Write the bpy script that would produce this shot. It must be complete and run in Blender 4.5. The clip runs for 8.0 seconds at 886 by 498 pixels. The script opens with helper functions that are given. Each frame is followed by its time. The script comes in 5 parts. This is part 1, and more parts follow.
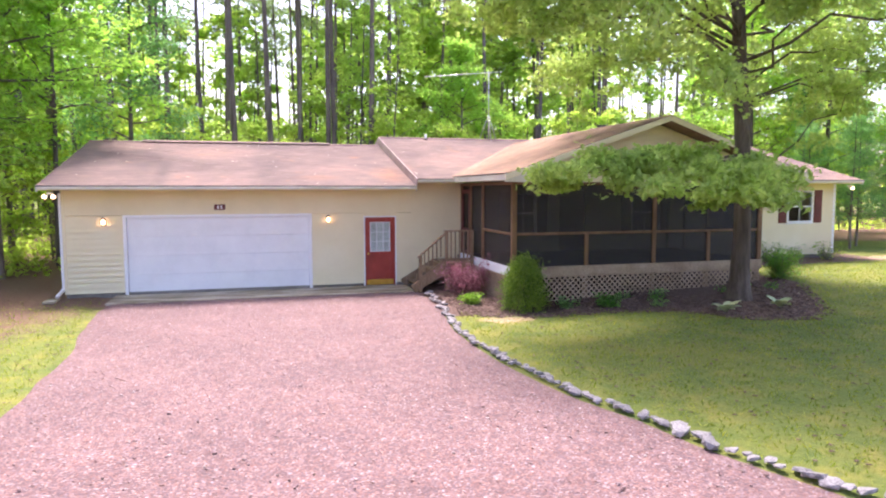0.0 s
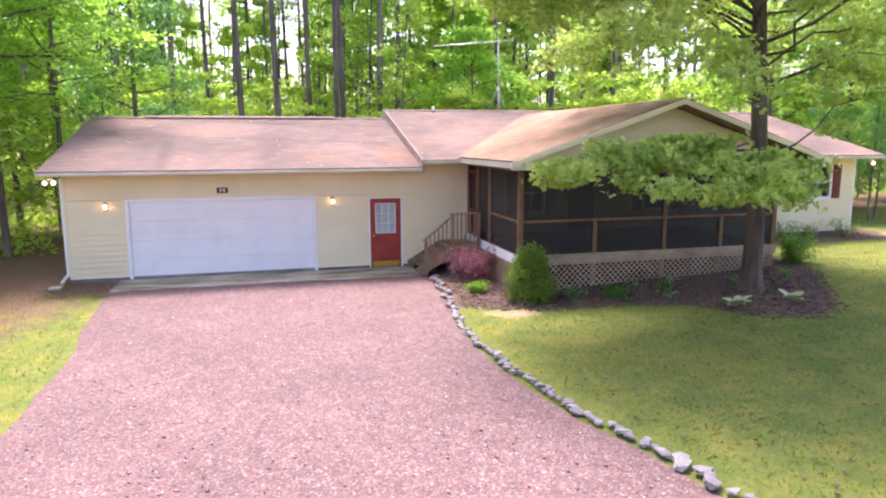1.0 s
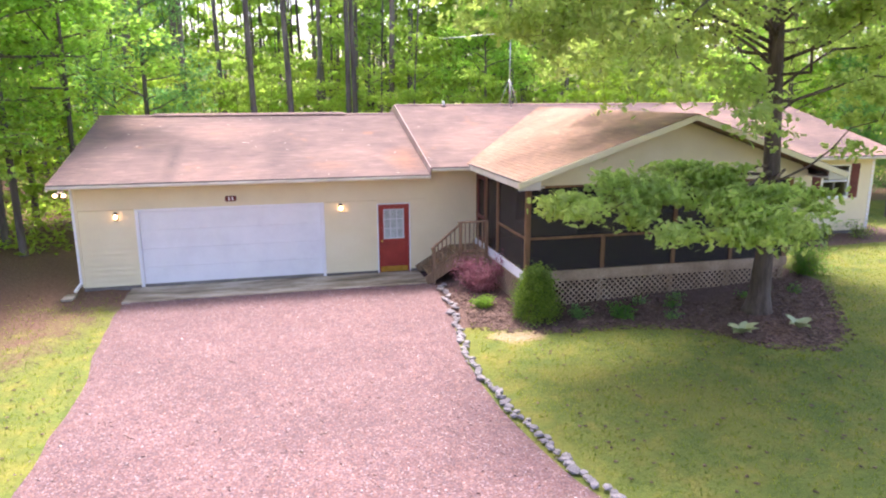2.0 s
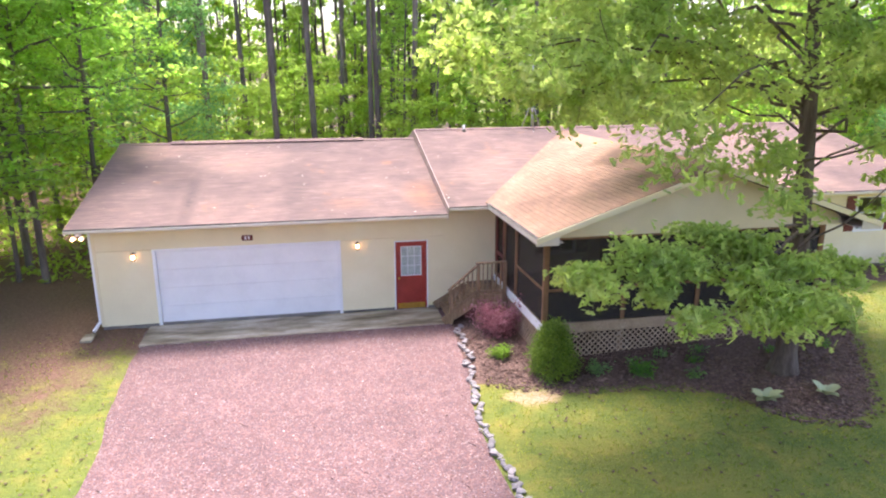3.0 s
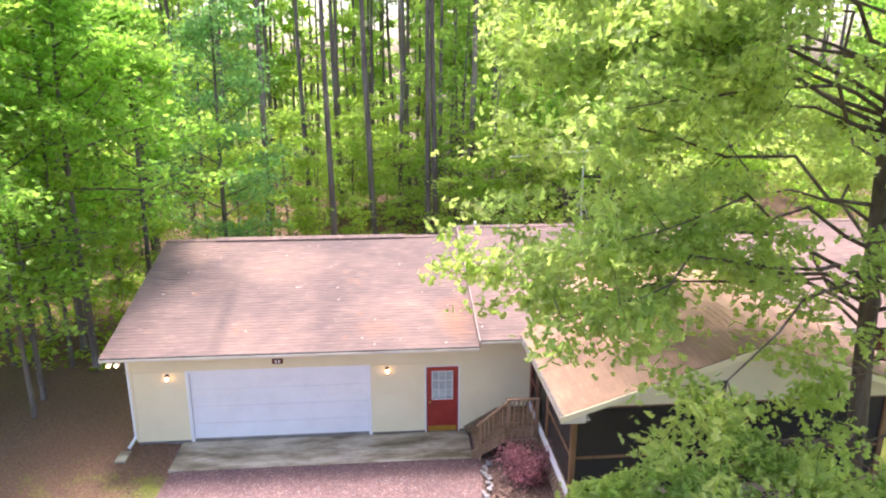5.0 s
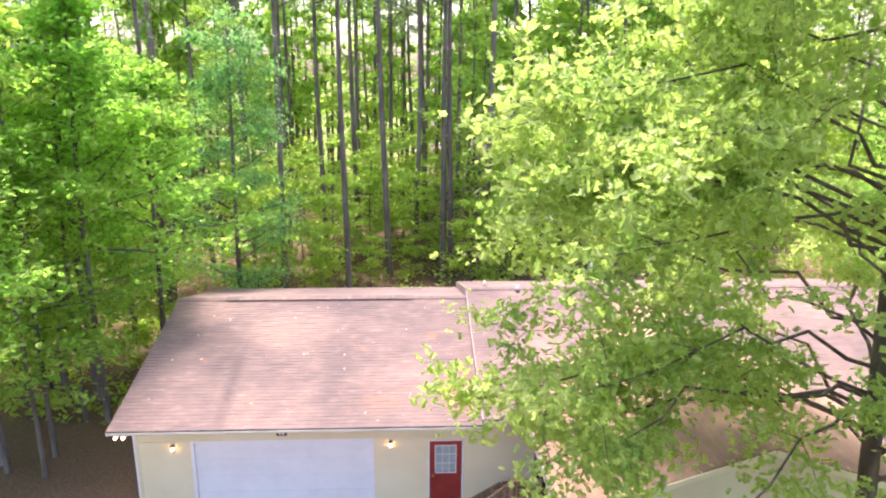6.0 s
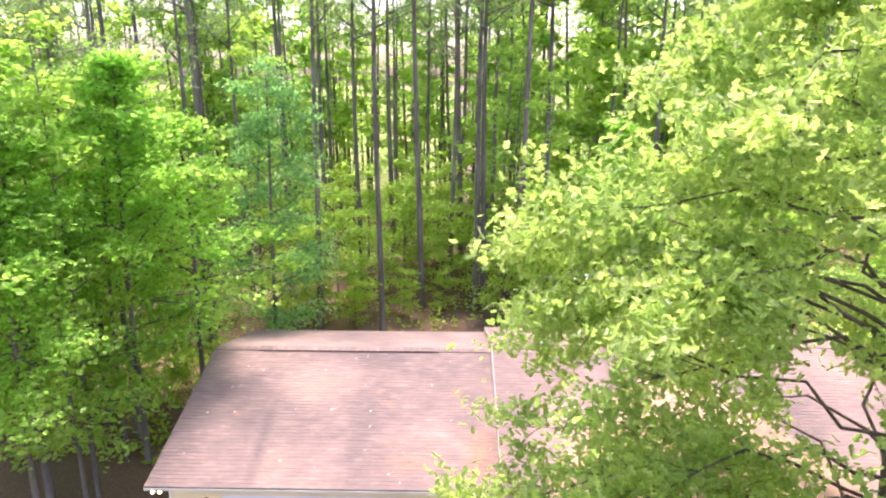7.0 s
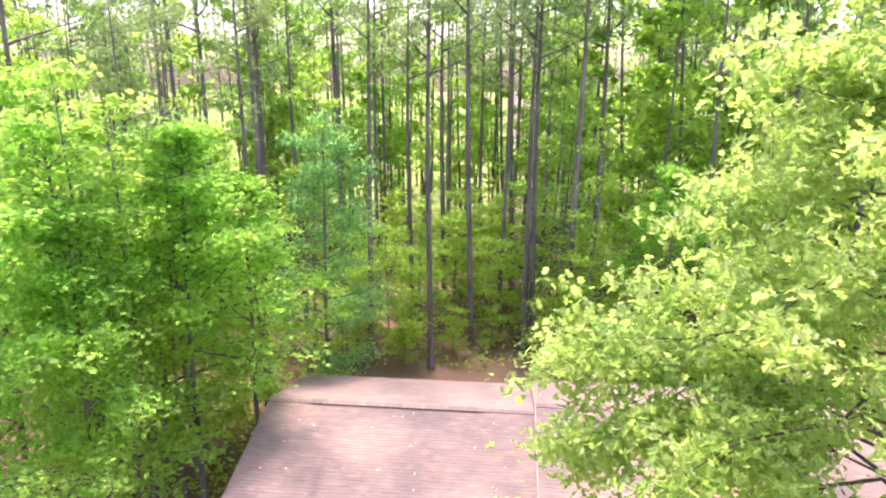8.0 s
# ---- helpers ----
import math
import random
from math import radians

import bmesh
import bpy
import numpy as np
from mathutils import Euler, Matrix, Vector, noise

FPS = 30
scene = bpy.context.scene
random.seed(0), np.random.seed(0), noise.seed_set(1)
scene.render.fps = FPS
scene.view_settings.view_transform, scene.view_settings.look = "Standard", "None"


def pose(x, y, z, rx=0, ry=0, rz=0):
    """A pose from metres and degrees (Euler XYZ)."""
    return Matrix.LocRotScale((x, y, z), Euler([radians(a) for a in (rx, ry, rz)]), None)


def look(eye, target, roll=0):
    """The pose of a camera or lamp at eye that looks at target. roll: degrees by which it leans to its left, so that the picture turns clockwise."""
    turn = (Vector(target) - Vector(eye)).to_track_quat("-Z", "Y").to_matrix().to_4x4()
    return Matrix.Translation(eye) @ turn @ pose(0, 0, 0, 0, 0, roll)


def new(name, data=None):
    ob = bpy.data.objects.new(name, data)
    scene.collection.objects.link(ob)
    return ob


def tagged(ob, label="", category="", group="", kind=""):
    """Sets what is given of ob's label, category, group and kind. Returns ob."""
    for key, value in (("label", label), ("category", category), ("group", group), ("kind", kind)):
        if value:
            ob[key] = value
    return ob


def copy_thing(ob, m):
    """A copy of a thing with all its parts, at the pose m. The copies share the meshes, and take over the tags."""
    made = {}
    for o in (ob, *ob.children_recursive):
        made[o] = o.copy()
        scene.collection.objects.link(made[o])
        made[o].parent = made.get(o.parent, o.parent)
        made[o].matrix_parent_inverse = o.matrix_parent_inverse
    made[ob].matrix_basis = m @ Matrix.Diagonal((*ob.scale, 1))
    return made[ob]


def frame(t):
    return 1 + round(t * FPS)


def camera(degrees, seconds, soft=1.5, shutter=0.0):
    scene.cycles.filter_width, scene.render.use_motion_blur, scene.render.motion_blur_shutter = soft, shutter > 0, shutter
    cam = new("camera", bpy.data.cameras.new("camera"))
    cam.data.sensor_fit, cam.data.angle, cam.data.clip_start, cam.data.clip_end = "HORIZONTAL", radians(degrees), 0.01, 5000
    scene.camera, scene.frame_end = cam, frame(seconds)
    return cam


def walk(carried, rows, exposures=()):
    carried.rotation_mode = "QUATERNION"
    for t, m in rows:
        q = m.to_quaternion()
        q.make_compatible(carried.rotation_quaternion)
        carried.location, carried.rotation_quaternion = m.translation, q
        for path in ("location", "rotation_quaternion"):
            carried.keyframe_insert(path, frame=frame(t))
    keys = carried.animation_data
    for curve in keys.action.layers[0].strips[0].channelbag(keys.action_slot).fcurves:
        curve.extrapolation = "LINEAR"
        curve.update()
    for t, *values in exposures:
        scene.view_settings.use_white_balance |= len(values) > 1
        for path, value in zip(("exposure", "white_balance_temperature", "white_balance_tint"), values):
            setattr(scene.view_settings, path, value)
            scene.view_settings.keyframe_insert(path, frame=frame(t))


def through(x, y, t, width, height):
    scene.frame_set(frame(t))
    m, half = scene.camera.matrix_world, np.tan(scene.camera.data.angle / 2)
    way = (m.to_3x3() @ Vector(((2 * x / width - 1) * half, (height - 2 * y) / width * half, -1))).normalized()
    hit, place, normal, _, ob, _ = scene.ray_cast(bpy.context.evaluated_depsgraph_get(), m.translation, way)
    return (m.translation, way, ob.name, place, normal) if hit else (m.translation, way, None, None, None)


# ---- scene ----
cam = camera(66.6, 8.0, soft=2.1)
PATH = [
    (0, (3.355, -19.993, 2.868), (3.892, -18.074, 2.694), -0.09),
    (0.5, (3.513, -19.769, 3.249), (4.030, -17.848, 3.037), -0.21),
    (1, (3.653, -19.653, 3.741), (4.148, -17.741, 3.423), -0.21),
    (2.5, (4.103, -19.191, 5.959), (4.514, -17.291, 5.487), -0.19),
    (3, (4.303, -18.820, 6.730), (4.670, -16.919, 6.230), -0.23),
    (3.5, (4.560, -18.510, 7.559), (4.867, -16.605, 7.032), -0.33),
    (4, (4.901, -18.147, 8.460), (5.150, -16.237, 7.922), -0.37),
    (4.5, (5.278, -17.801, 9.391), (5.473, -15.884, 8.853), -0.22),
    (6, (6.074, -16.991, 12.095), (6.165, -15.058, 11.588), 0.34),
    (6.5, (6.346, -17.019, 13.022), (6.383, -15.083, 12.521), 0.30),
    (7, (6.528, -17.060, 14.000), (6.499, -15.124, 13.501), 0.29),
    (7.5, (6.653, -17.049, 15.058), (6.553, -15.114, 14.562), 0.35),
    (8, (6.736, -17.056, 16.157), (6.549, -15.126, 15.668), 0.29),
]
walk(cam, [(t, look(eye, target, roll)) for t, eye, target, roll in PATH], [(0.0, 1.8, 6500, 29), (2.5, 1.83, 6500, 28), (4.0, 1.88, 6500, 24), (6.5, 1.98, 6500, 25), (8.0, 2.06, 6500, 26)])

# ---- world, sun, exposure ----
SUN_EL, SUN_AZ = radians(66), radians(-6)      # azimuth from +y towards +x
world = bpy.data.worlds.new("sky_world")
scene.world = world
world.use_nodes = True
wn = world.node_tree.nodes
sky = wn.new("ShaderNodeTexSky")
sky.sky_type, sky.sun_disc = "NISHITA", False
sky.sun_elevation, sky.sun_rotation = SUN_EL, SUN_AZ
sky.dust_density, sky.air_density, sky.ozone_density = 4.0, 1.0, 1.0
wn["Background"].inputs["Strength"].default_value = 0.15
world.node_tree.links.new(sky.outputs["Color"], wn["Background"].inputs["Color"])
sun = new("sun", bpy.data.lights.new("sun", "SUN"))
sun.data.energy, sun.data.angle, sun.data.color = 2.2, radians(14.0), (1.0, 0.95, 0.86)
to_sun = Vector((math.sin(SUN_AZ) * math.cos(SUN_EL), math.cos(SUN_AZ) * math.cos(SUN_EL), math.sin(SUN_EL)))
sun.matrix_world = look(to_sun * 60, (0, 0, 0))


# ---- materials ----
def material(name, rough=0.8, metal=0.0):
    m = bpy.data.materials.new(name)
    m.use_nodes = True
    b = m.node_tree.nodes["Principled BSDF"]
    b.inputs["Roughness"].default_value, b.inputs["Metallic"].default_value = rough, metal
    return m, m.node_tree.nodes, m.node_tree.links, b


def coords(n, l, kind="Object", scale=(1, 1, 1)):
    tc, mp = n.new("ShaderNodeTexCoord"), n.new("ShaderNodeMapping")
    mp.inputs["Scale"].default_value = scale
    l.new(tc.outputs[kind], mp.inputs["Vector"])
    return mp.outputs["Vector"]


def noise_of(n, l, vec, scale, detail=4.0, rough=0.6):
    t = n.new("ShaderNodeTexNoise")
    t.inputs["Scale"].default_value, t.inputs["Detail"].default_value, t.inputs["Roughness"].default_value = scale, detail, rough
    l.new(vec, t.inputs["Vector"])
    return t.outputs["Fac"]


def ramp_of(n, l, fac, stops):
    r = n.new("ShaderNodeValToRGB")
    e = r.color_ramp.elements
    while len(e) < len(stops):
        e.new(0.5)
    for el, (p, c) in zip(e, stops):
        el.position, el.color = p, (*c, 1)
    l.new(fac, r.inputs["Fac"])
    return r.outputs["Color"]


def mixed(n, l, fac, a, b, mode="MIX"):
    m = n.new("ShaderNodeMix")
    m.data_type, m.blend_type = "RGBA", mode
    for sock, v in ((m.inputs[0], fac), (m.inputs[6], a), (m.inputs[7], b)):
        if isinstance(v, (int, float)):
            sock.default_value = v
        elif isinstance(v, tuple):
            sock.default_value = (*v, 1)
        else:
            l.new(v, sock)
    return m.outputs[2]


def bump_of(n, l, b, height, strength, dist):
    k = n.new("ShaderNodeBump")
    k.inputs["Strength"].default_value, k.inputs["Distance"].default_value = strength, dist
    l.new(height, k.inputs["Height"])
    l.new(k.outputs["Normal"], b.inputs["Normal"])


def two_scale(name, dark, mid, light, big, fine, rough=0.8, metal=0.0, bump=0.3, dist=0.01, stretch=(1, 1, 1), spread=0.18, island=0.0, grain=0.7):
    """A surface with large stains and fine grain."""
    m, n, l, b = material(name, rough, metal)
    v = coords(n, l, "Object", stretch)
    f = noise_of(n, l, v, big, 3)
    g = noise_of(n, l, v, fine, 5, 0.7)
    c1 = ramp_of(n, l, f, [(0.5 - spread, dark), (0.5, mid), (0.5 + spread, light)])
    c2 = ramp_of(n, l, g, [(0.3, (0.62, 0.62, 0.62)), (0.7, (1.25, 1.25, 1.25))])
    c = mixed(n, l, grain, c1, c2, "MULTIPLY")
    if island:
        r = n.new("ShaderNodeObjectInfo").outputs["Random"]
        c = mixed(n, l, island, c, ramp_of(n, l, r, [(0, (0.6, 0.6, 0.62)), (1, (1.4, 1.38, 1.34))]), "MULTIPLY")
    l.new(c, b.inputs["Base Color"])
    bump_of(n, l, b, g, bump, dist)
    return m


def leaf_material(name, dark, mid, light, through=0.5, tint=(1.95, 2.25, 1.35)):
    m, n, l, b = material(name, 0.38)
    geo = n.new("ShaderNodeNewGeometry")
    v = coords(n, l, "Object")
    f = noise_of(n, l, v, 0.55, 3)
    c1 = ramp_of(n, l, geo.outputs["Random Per Island"], [(0.0, dark), (0.5, mid), (1.0, light)])
    c2 = ramp_of(n, l, f, [(0.35, (0.82, 0.9, 0.86)), (0.65, (1.2, 1.14, 1.04))])
    c = mixed(n, l, 0.8, c1, c2, "MULTIPLY")
    r = n.new("ShaderNodeObjectInfo").outputs["Random"]
    c = mixed(n, l, 0.6, c, ramp_of(n, l, r, [(0, (0.9, 0.97, 0.97)), (0.5, (1.04, 1.04, 0.98)), (1, (1.26, 1.14, 0.86))]), "MULTIPLY")
    l.new(c, b.inputs["Base Color"])
    tr = n.new("ShaderNodeBsdfTranslucent")
    tc = mixed(n, l, 1.0, c, tint, "MULTIPLY")
    l.new(tc, tr.inputs["Color"])
    mx = n.new("ShaderNodeMixShader")
    mx.inputs[0].default_value = through
    l.new(b.outputs[0], mx.inputs[1])
    l.new(tr.outputs[0], mx.inputs[2])
    l.new(mx.outputs[0], n["Material Output"].inputs["Surface"])
    return m


SIDING = two_scale("cream_vinyl_siding", (0.75, 0.66, 0.44), (0.8, 0.71, 0.48), (0.83, 0.75, 0.53), 0.6, 30, 0.5, bump=0.05, dist=0.002, grain=0.12)
FASCIA = two_scale("weathered_eave_paint", (0.5, 0.46, 0.38), (0.62, 0.57, 0.48), (0.7, 0.65, 0.56), 1.2, 30, 0.6, bump=0.08, dist=0.002, grain=0.2)
WHITE = two_scale("white_paint", (0.78, 0.79, 0.83), (0.83, 0.84, 0.88), (0.86, 0.87, 0.91), 1.2, 40, 0.45, bump=0.04, dist=0.002, grain=0.12)
RED = two_scale("red_door_paint", (0.27, 0.028, 0.022), (0.33, 0.035, 0.027), (0.38, 0.045, 0.033), 2.0, 40, 0.4, bump=0.05, dist=0.002, grain=0.12)
SHUTTER = two_scale("dark_red_shutter_paint", (0.10, 0.018, 0.016), (0.14, 0.022, 0.02), (0.17, 0.03, 0.025), 2.0, 40, 0.5, bump=0.05, dist=0.002, grain=0.12)
BRASS = two_scale("brass", (0.55, 0.33, 0.06), (0.68, 0.42, 0.09), (0.75, 0.5, 0.13), 3.0, 60, 0.3, 0.8, bump=0.05, dist=0.002, grain=0.12)
BRONZE = two_scale("dark_bronze_metal", (0.03, 0.025, 0.02), (0.05, 0.04, 0.03), (0.07, 0.06, 0.045), 3.0, 60, 0.4, 0.7, bump=0.05, dist=0.002)
ALU = two_scale("weathered_aluminium", (0.5, 0.51, 0.53), (0.62, 0.63, 0.65), (0.72, 0.73, 0.75), 2.0, 50, 0.35, 0.8, bump=0.05, dist=0.002)
WOOD = two_scale("weathered_deck_wood", (0.19, 0.118, 0.068), (0.28, 0.182, 0.108), (0.37, 0.255, 0.16), 1.5, 12, 0.8, bump=0.35, dist=0.004, stretch=(6, 6, 1), island=0.4)
POSTWOOD = two_scale("stained_post_wood", (0.14, 0.07, 0.032), (0.20, 0.105, 0.05), (0.27, 0.15, 0.075), 1.5, 12, 0.7, bump=0.3, dist=0.004, stretch=(6, 6, 1))
LATTICE = two_scale("lattice_wood", (0.30, 0.21, 0.14), (0.40, 0.29, 0.20), (0.47, 0.36, 0.26), 1.5, 20, 0.85, bump=0.3, dist=0.003)
CONCRETE = two_scale("stained_concrete", (0.17, 0.14, 0.09), (0.36, 0.305, 0.225), (0.53, 0.47, 0.375), 1.3, 14, 0.9, bump=0.3, dist=0.006, stretch=(0.45, 1.6, 1), spread=0.14)
BLOCK = two_scale("grey_foundation_block", (0.16, 0.15, 0.13), (0.24, 0.22, 0.2), (0.3, 0.28, 0.26), 1.2, 30, 0.9, bump=0.3, dist=0.006)
STONE = two_scale("border_stone", (0.15, 0.14, 0.15), (0.24, 0.228, 0.238), (0.36, 0.345, 0.355), 4, 30, 0.85, bump=0.5, dist=0.01, island=0.6)
BARK = two_scale("oak_bark", (0.07, 0.05, 0.038), (0.12, 0.09, 0.07), (0.19, 0.155, 0.128), 1.3, 9, 0.95, bump=0.9, dist=0.03, stretch=(3, 3, 0.6))
PINEBARK = two_scale("pine_bark", (0.11, 0.088, 0.078), (0.19, 0.158, 0.142), (0.29, 0.25, 0.23), 0.8, 7, 0.95, bump=0.9, dist=0.03, stretch=(3, 3, 0.5), island=0.5)
DARKROOM = two_scale("interior_wall", (0.25, 0.22, 0.18), (0.3, 0.27, 0.22), (0.34, 0.3, 0.25), 1, 20, 0.9)
GUTTER = two_scale("dark_drip_edge", (0.06, 0.05, 0.05), (0.1, 0.085, 0.08), (0.15, 0.13, 0.12), 2, 30, 0.6)
FLASH = two_scale("faded_flashing", (0.29, 0.22, 0.205), (0.36, 0.28, 0.26), (0.43, 0.345, 0.32), 1.5, 30, 0.6, bump=0.05, dist=0.002, grain=0.12)
OAKLEAF = leaf_material("oak_leaf", (0.225, 0.295, 0.12), (0.285, 0.355, 0.15), (0.37, 0.43, 0.21), 0.56)
MAPLELEAF = leaf_material("broad_leaf", (0.21, 0.33, 0.09), (0.27, 0.41, 0.11), (0.35, 0.48, 0.14), 0.64)
WOODLEAF = leaf_material("woodland_leaf", (0.21, 0.29, 0.09), (0.27, 0.37, 0.11), (0.35, 0.45, 0.14), 0.64)
YOUNGLEAF = leaf_material("young_leaf", (0.26, 0.32, 0.09), (0.32, 0.4, 0.11), (0.39, 0.47, 0.14), 0.64)
BLUELEAF = leaf_material("blue_green_leaf", (0.13, 0.25, 0.12), (0.18, 0.32, 0.15), (0.24, 0.38, 0.19), 0.6)
LEAFY = leaf_material("fresh_leaf", (0.06, 0.17, 0.03), (0.1, 0.25, 0.045), (0.17, 0.34, 0.06), 0.4)
NEEDLE = leaf_material("pine_needle", (0.13, 0.18, 0.09), (0.18, 0.24, 0.12), (0.24, 0.3, 0.16), 0.45)
SPRUCE = leaf_material("shrub_needle", (0.11, 0.19, 0.03), (0.19, 0.28, 0.05), (0.3, 0.39, 0.08), 0.35)
PURPLE = leaf_material("purple_leaf", (0.20, 0.075, 0.10), (0.34, 0.15, 0.19), (0.5, 0.27, 0.33), 0.4, (1.5, 1.2, 1.5))
LIME = leaf_material("lime_leaf", (0.16, 0.28, 0.04), (0.25, 0.4, 0.06), (0.35, 0.5, 0.1), 0.4)
HOSTA = leaf_material("variegated_leaf", (0.2, 0.3, 0.14), (0.45, 0.5, 0.3), (0.7, 0.72, 0.56), 0.2, (1.2, 1.2, 1.1))
CURTAIN = two_scale("pale_grey_curtain", (0.55, 0.58, 0.56), (0.64, 0.67, 0.65), (0.72, 0.75, 0.73), 5, 30, 0.9, grain=0.2)
GRASS = leaf_material("grass_blade", (0.095, 0.125, 0.018), (0.15, 0.175, 0.026), (0.23, 0.22, 0.04), 0.65)


def shingle_material(name, dark, mid, light, streak):
    m, n, l, b = material(name, 0.92)
    v = coords(n, l, "Object")
    f = noise_of(n, l, v, 0.35, 4)
    st = noise_of(n, l, coords(n, l, "Object", streak), 1.6, 4, 0.7)
    g = noise_of(n, l, v, 60, 4, 0.8)
    c = ramp_of(n, l, f, [(0.32, dark), (0.5, mid), (0.68, light)])
    c = mixed(n, l, 0.8, c, ramp_of(n, l, st, [(0.35, (0.72, 0.75, 0.78)), (0.58, (1.02, 1, 1)), (0.7, (1.45, 1.45, 1.48))]), "MULTIPLY")
    c = mixed(n, l, 0.6, c, ramp_of(n, l, g, [(0.3, (0.7, 0.7, 0.7)), (0.7, (1.3, 1.3, 1.3))]), "MULTIPLY")
    moss = noise_of(n, l, v, 0.8, 5, 0.7)
    c = mixed(n, l, ramp_of(n, l, moss, [(0.62, (0, 0, 0)), (0.74, (0.55, 0.55, 0.55))]), c, (0.42, 0.19, 0.09))
    for at, size, colour, much in (((7.45, 0.5, 3.4), (0.75, 1.3, 2.0), (0.36, 0.165, 0.085), 0.45), ((5.2, 0.1, 3.2), (0.8, 0.5, 1.0), (0.34, 0.17, 0.1), 0.32), ((0.9, 0.7, 3.4), (0.28, 2.2, 2.5), (0.075, 0.06, 0.06), 0.6)):
        k = n.new("ShaderNodeMapping")
        k.inputs["Scale"].default_value = tuple(1 / q for q in size)
        k.inputs["Location"].default_value = tuple(-p / q for p, q in zip(at, size))
        l.new(v, k.inputs["Vector"])
        ball = n.new("ShaderNodeTexGradient")
        ball.gradient_type = "SPHERICAL"
        l.new(k.outputs["Vector"], ball.inputs["Vector"])
        worn = mixed(n, l, 1.0, ball.outputs["Color"], ramp_of(n, l, st, [(0.35, (0.25, 0.25, 0.25)), (0.62, (2.0, 2.0, 2.0))]), "MULTIPLY")
        fac = n.new("ShaderNodeMath")
        fac.operation, fac.use_clamp = "MULTIPLY", True
        l.new(worn, fac.inputs[0])
        fac.inputs[1].default_value = much
        c = mixed(n, l, fac.outputs[0], c, colour)
    l.new(c, b.inputs["Base Color"])
    bump_of(n, l, b, g, 0.4, 0.006)
    return m


SHINGLE = shingle_material("brown_pink_shingle", (0.135, 0.098, 0.092), (0.205, 0.142, 0.126), (0.275, 0.182, 0.152), (1.1, 4.5, 4.5))
TANSHINGLE = shingle_material("tan_shingle", (0.19, 0.115, 0.078), (0.29, 0.18, 0.122), (0.37, 0.24, 0.165), (4.5, 1.1, 4.5))


def glass_material():
    m, n, l, b = material("window_glass", 0.04)
    b.inputs["Base Color"].default_value = (0.9, 0.95, 0.95, 1)
    b.inputs["Transmission Weight"].default_value = 1.0
    b.inputs["IOR"].default_value = 1.1
    return m


def screen_material():
    m, n, l, b = material("insect_screen", 0.7)
    b.inputs["Base Color"].default_value = (0.04, 0.034, 0.032, 1)
    tr, mx = n.new("ShaderNodeBsdfTransparent"), n.new("ShaderNodeMixShader")
    v = coords(n, l, "Object")
    f = noise_of(n, l, v, 1.2, 2)
    mr = n.new("ShaderNodeMapRange")
    mr.inputs["To Min"].default_value, mr.inputs["To Max"].default_value = 0.55, 0.66
    l.new(f, mr.inputs["Value"])
    l.new(mr.outputs[0], mx.inputs[0])
    l.new(tr.outputs[0], mx.inputs[1])
    l.new(b.outputs[0], mx.inputs[2])
    l.new(mx.outputs[0], n["Material Output"].inputs["Surface"])
    return m


def glow_material(name, colour, strength):
    m, n, l, b = material(name, 0.4)
    b.inputs["Emission Color"].default_value = (*colour, 1)
    b.inputs["Emission Strength"].default_value = strength
    return m


GLASS, SCREEN, GLOW = glass_material(), screen_material(), glow_material("lit_bulb", (1.0, 0.6, 0.3), 3.5)


def ground_material():
    """Leaf litter, lawn, bare soil and mulch, told apart by the sheet's own surface kinds."""
    m, n, l, b = material("ground_cover", 0.95)
    v = coords(n, l, "Object")
    att = n.new("ShaderNodeAttribute")
    att.attribute_name = "cover"
    sep = n.new("ShaderNodeSeparateColor")
    l.new(att.outputs["Color"], sep.inputs[0])
    fine, mid, big = noise_of(n, l, v, 14, 6, 0.75), noise_of(n, l, v, 1.6, 5, 0.65), noise_of(n, l, v, 0.35, 4)
    litter = ramp_of(n, l, fine, [(0.3, (0.08, 0.043, 0.027)), (0.5, (0.17, 0.095, 0.06)), (0.7, (0.29, 0.18, 0.125))])
    grass = ramp_of(n, l, mid, [(0.28, (0.085, 0.135, 0.022)), (0.5, (0.14, 0.178, 0.03)), (0.72, (0.245, 0.225, 0.045))])
    grass = mixed(n, l, 0.8, grass, ramp_of(n, l, fine, [(0.3, (0.6, 0.65, 0.6)), (0.7, (1.35, 1.3, 1.2))]), "MULTIPLY")
    grass = mixed(n, l, ramp_of(n, l, big, [(0.5, (0, 0, 0)), (0.68, (0.6, 0.6, 0.6))]), grass, (0.23, 0.215, 0.035))
    mulch = ramp_of(n, l, fine, [(0.3, (0.05, 0.03, 0.024)), (0.5, (0.12, 0.072, 0.058)), (0.72, (0.27, 0.18, 0.15))])
    sand = ramp_of(n, l, fine, [(0.3, (0.36, 0.23, 0.15)), (0.7, (0.55, 0.38, 0.27))])

    def edge(ch):
        a = n.new("ShaderNodeMath")
        a.operation = "ADD"
        l.new(sep.outputs[ch], a.inputs[0])
        s = n.new("ShaderNodeMapRange")
        s.inputs["To Min"].default_value, s.inputs["To Max"].default_value = -0.45, 0.45
        l.new(mixed(n, l, 0.4, mid, fine), s.inputs["Value"])
        l.new(s.outputs[0], a.inputs[1])
        return ramp_of(n, l, a.outputs[0], [(0.4, (0, 0, 0)), (0.6, (1, 1, 1))])

    c = mixed(n, l, edge(0), litter, grass)
    c = mixed(n, l, edge(1), c, mulch)
    c = mixed(n, l, edge(2), c, sand)
    l.new(c, b.inputs["Base Color"])
    bump_of(n, l, b, fine, 0.8, 0.04)
    return m


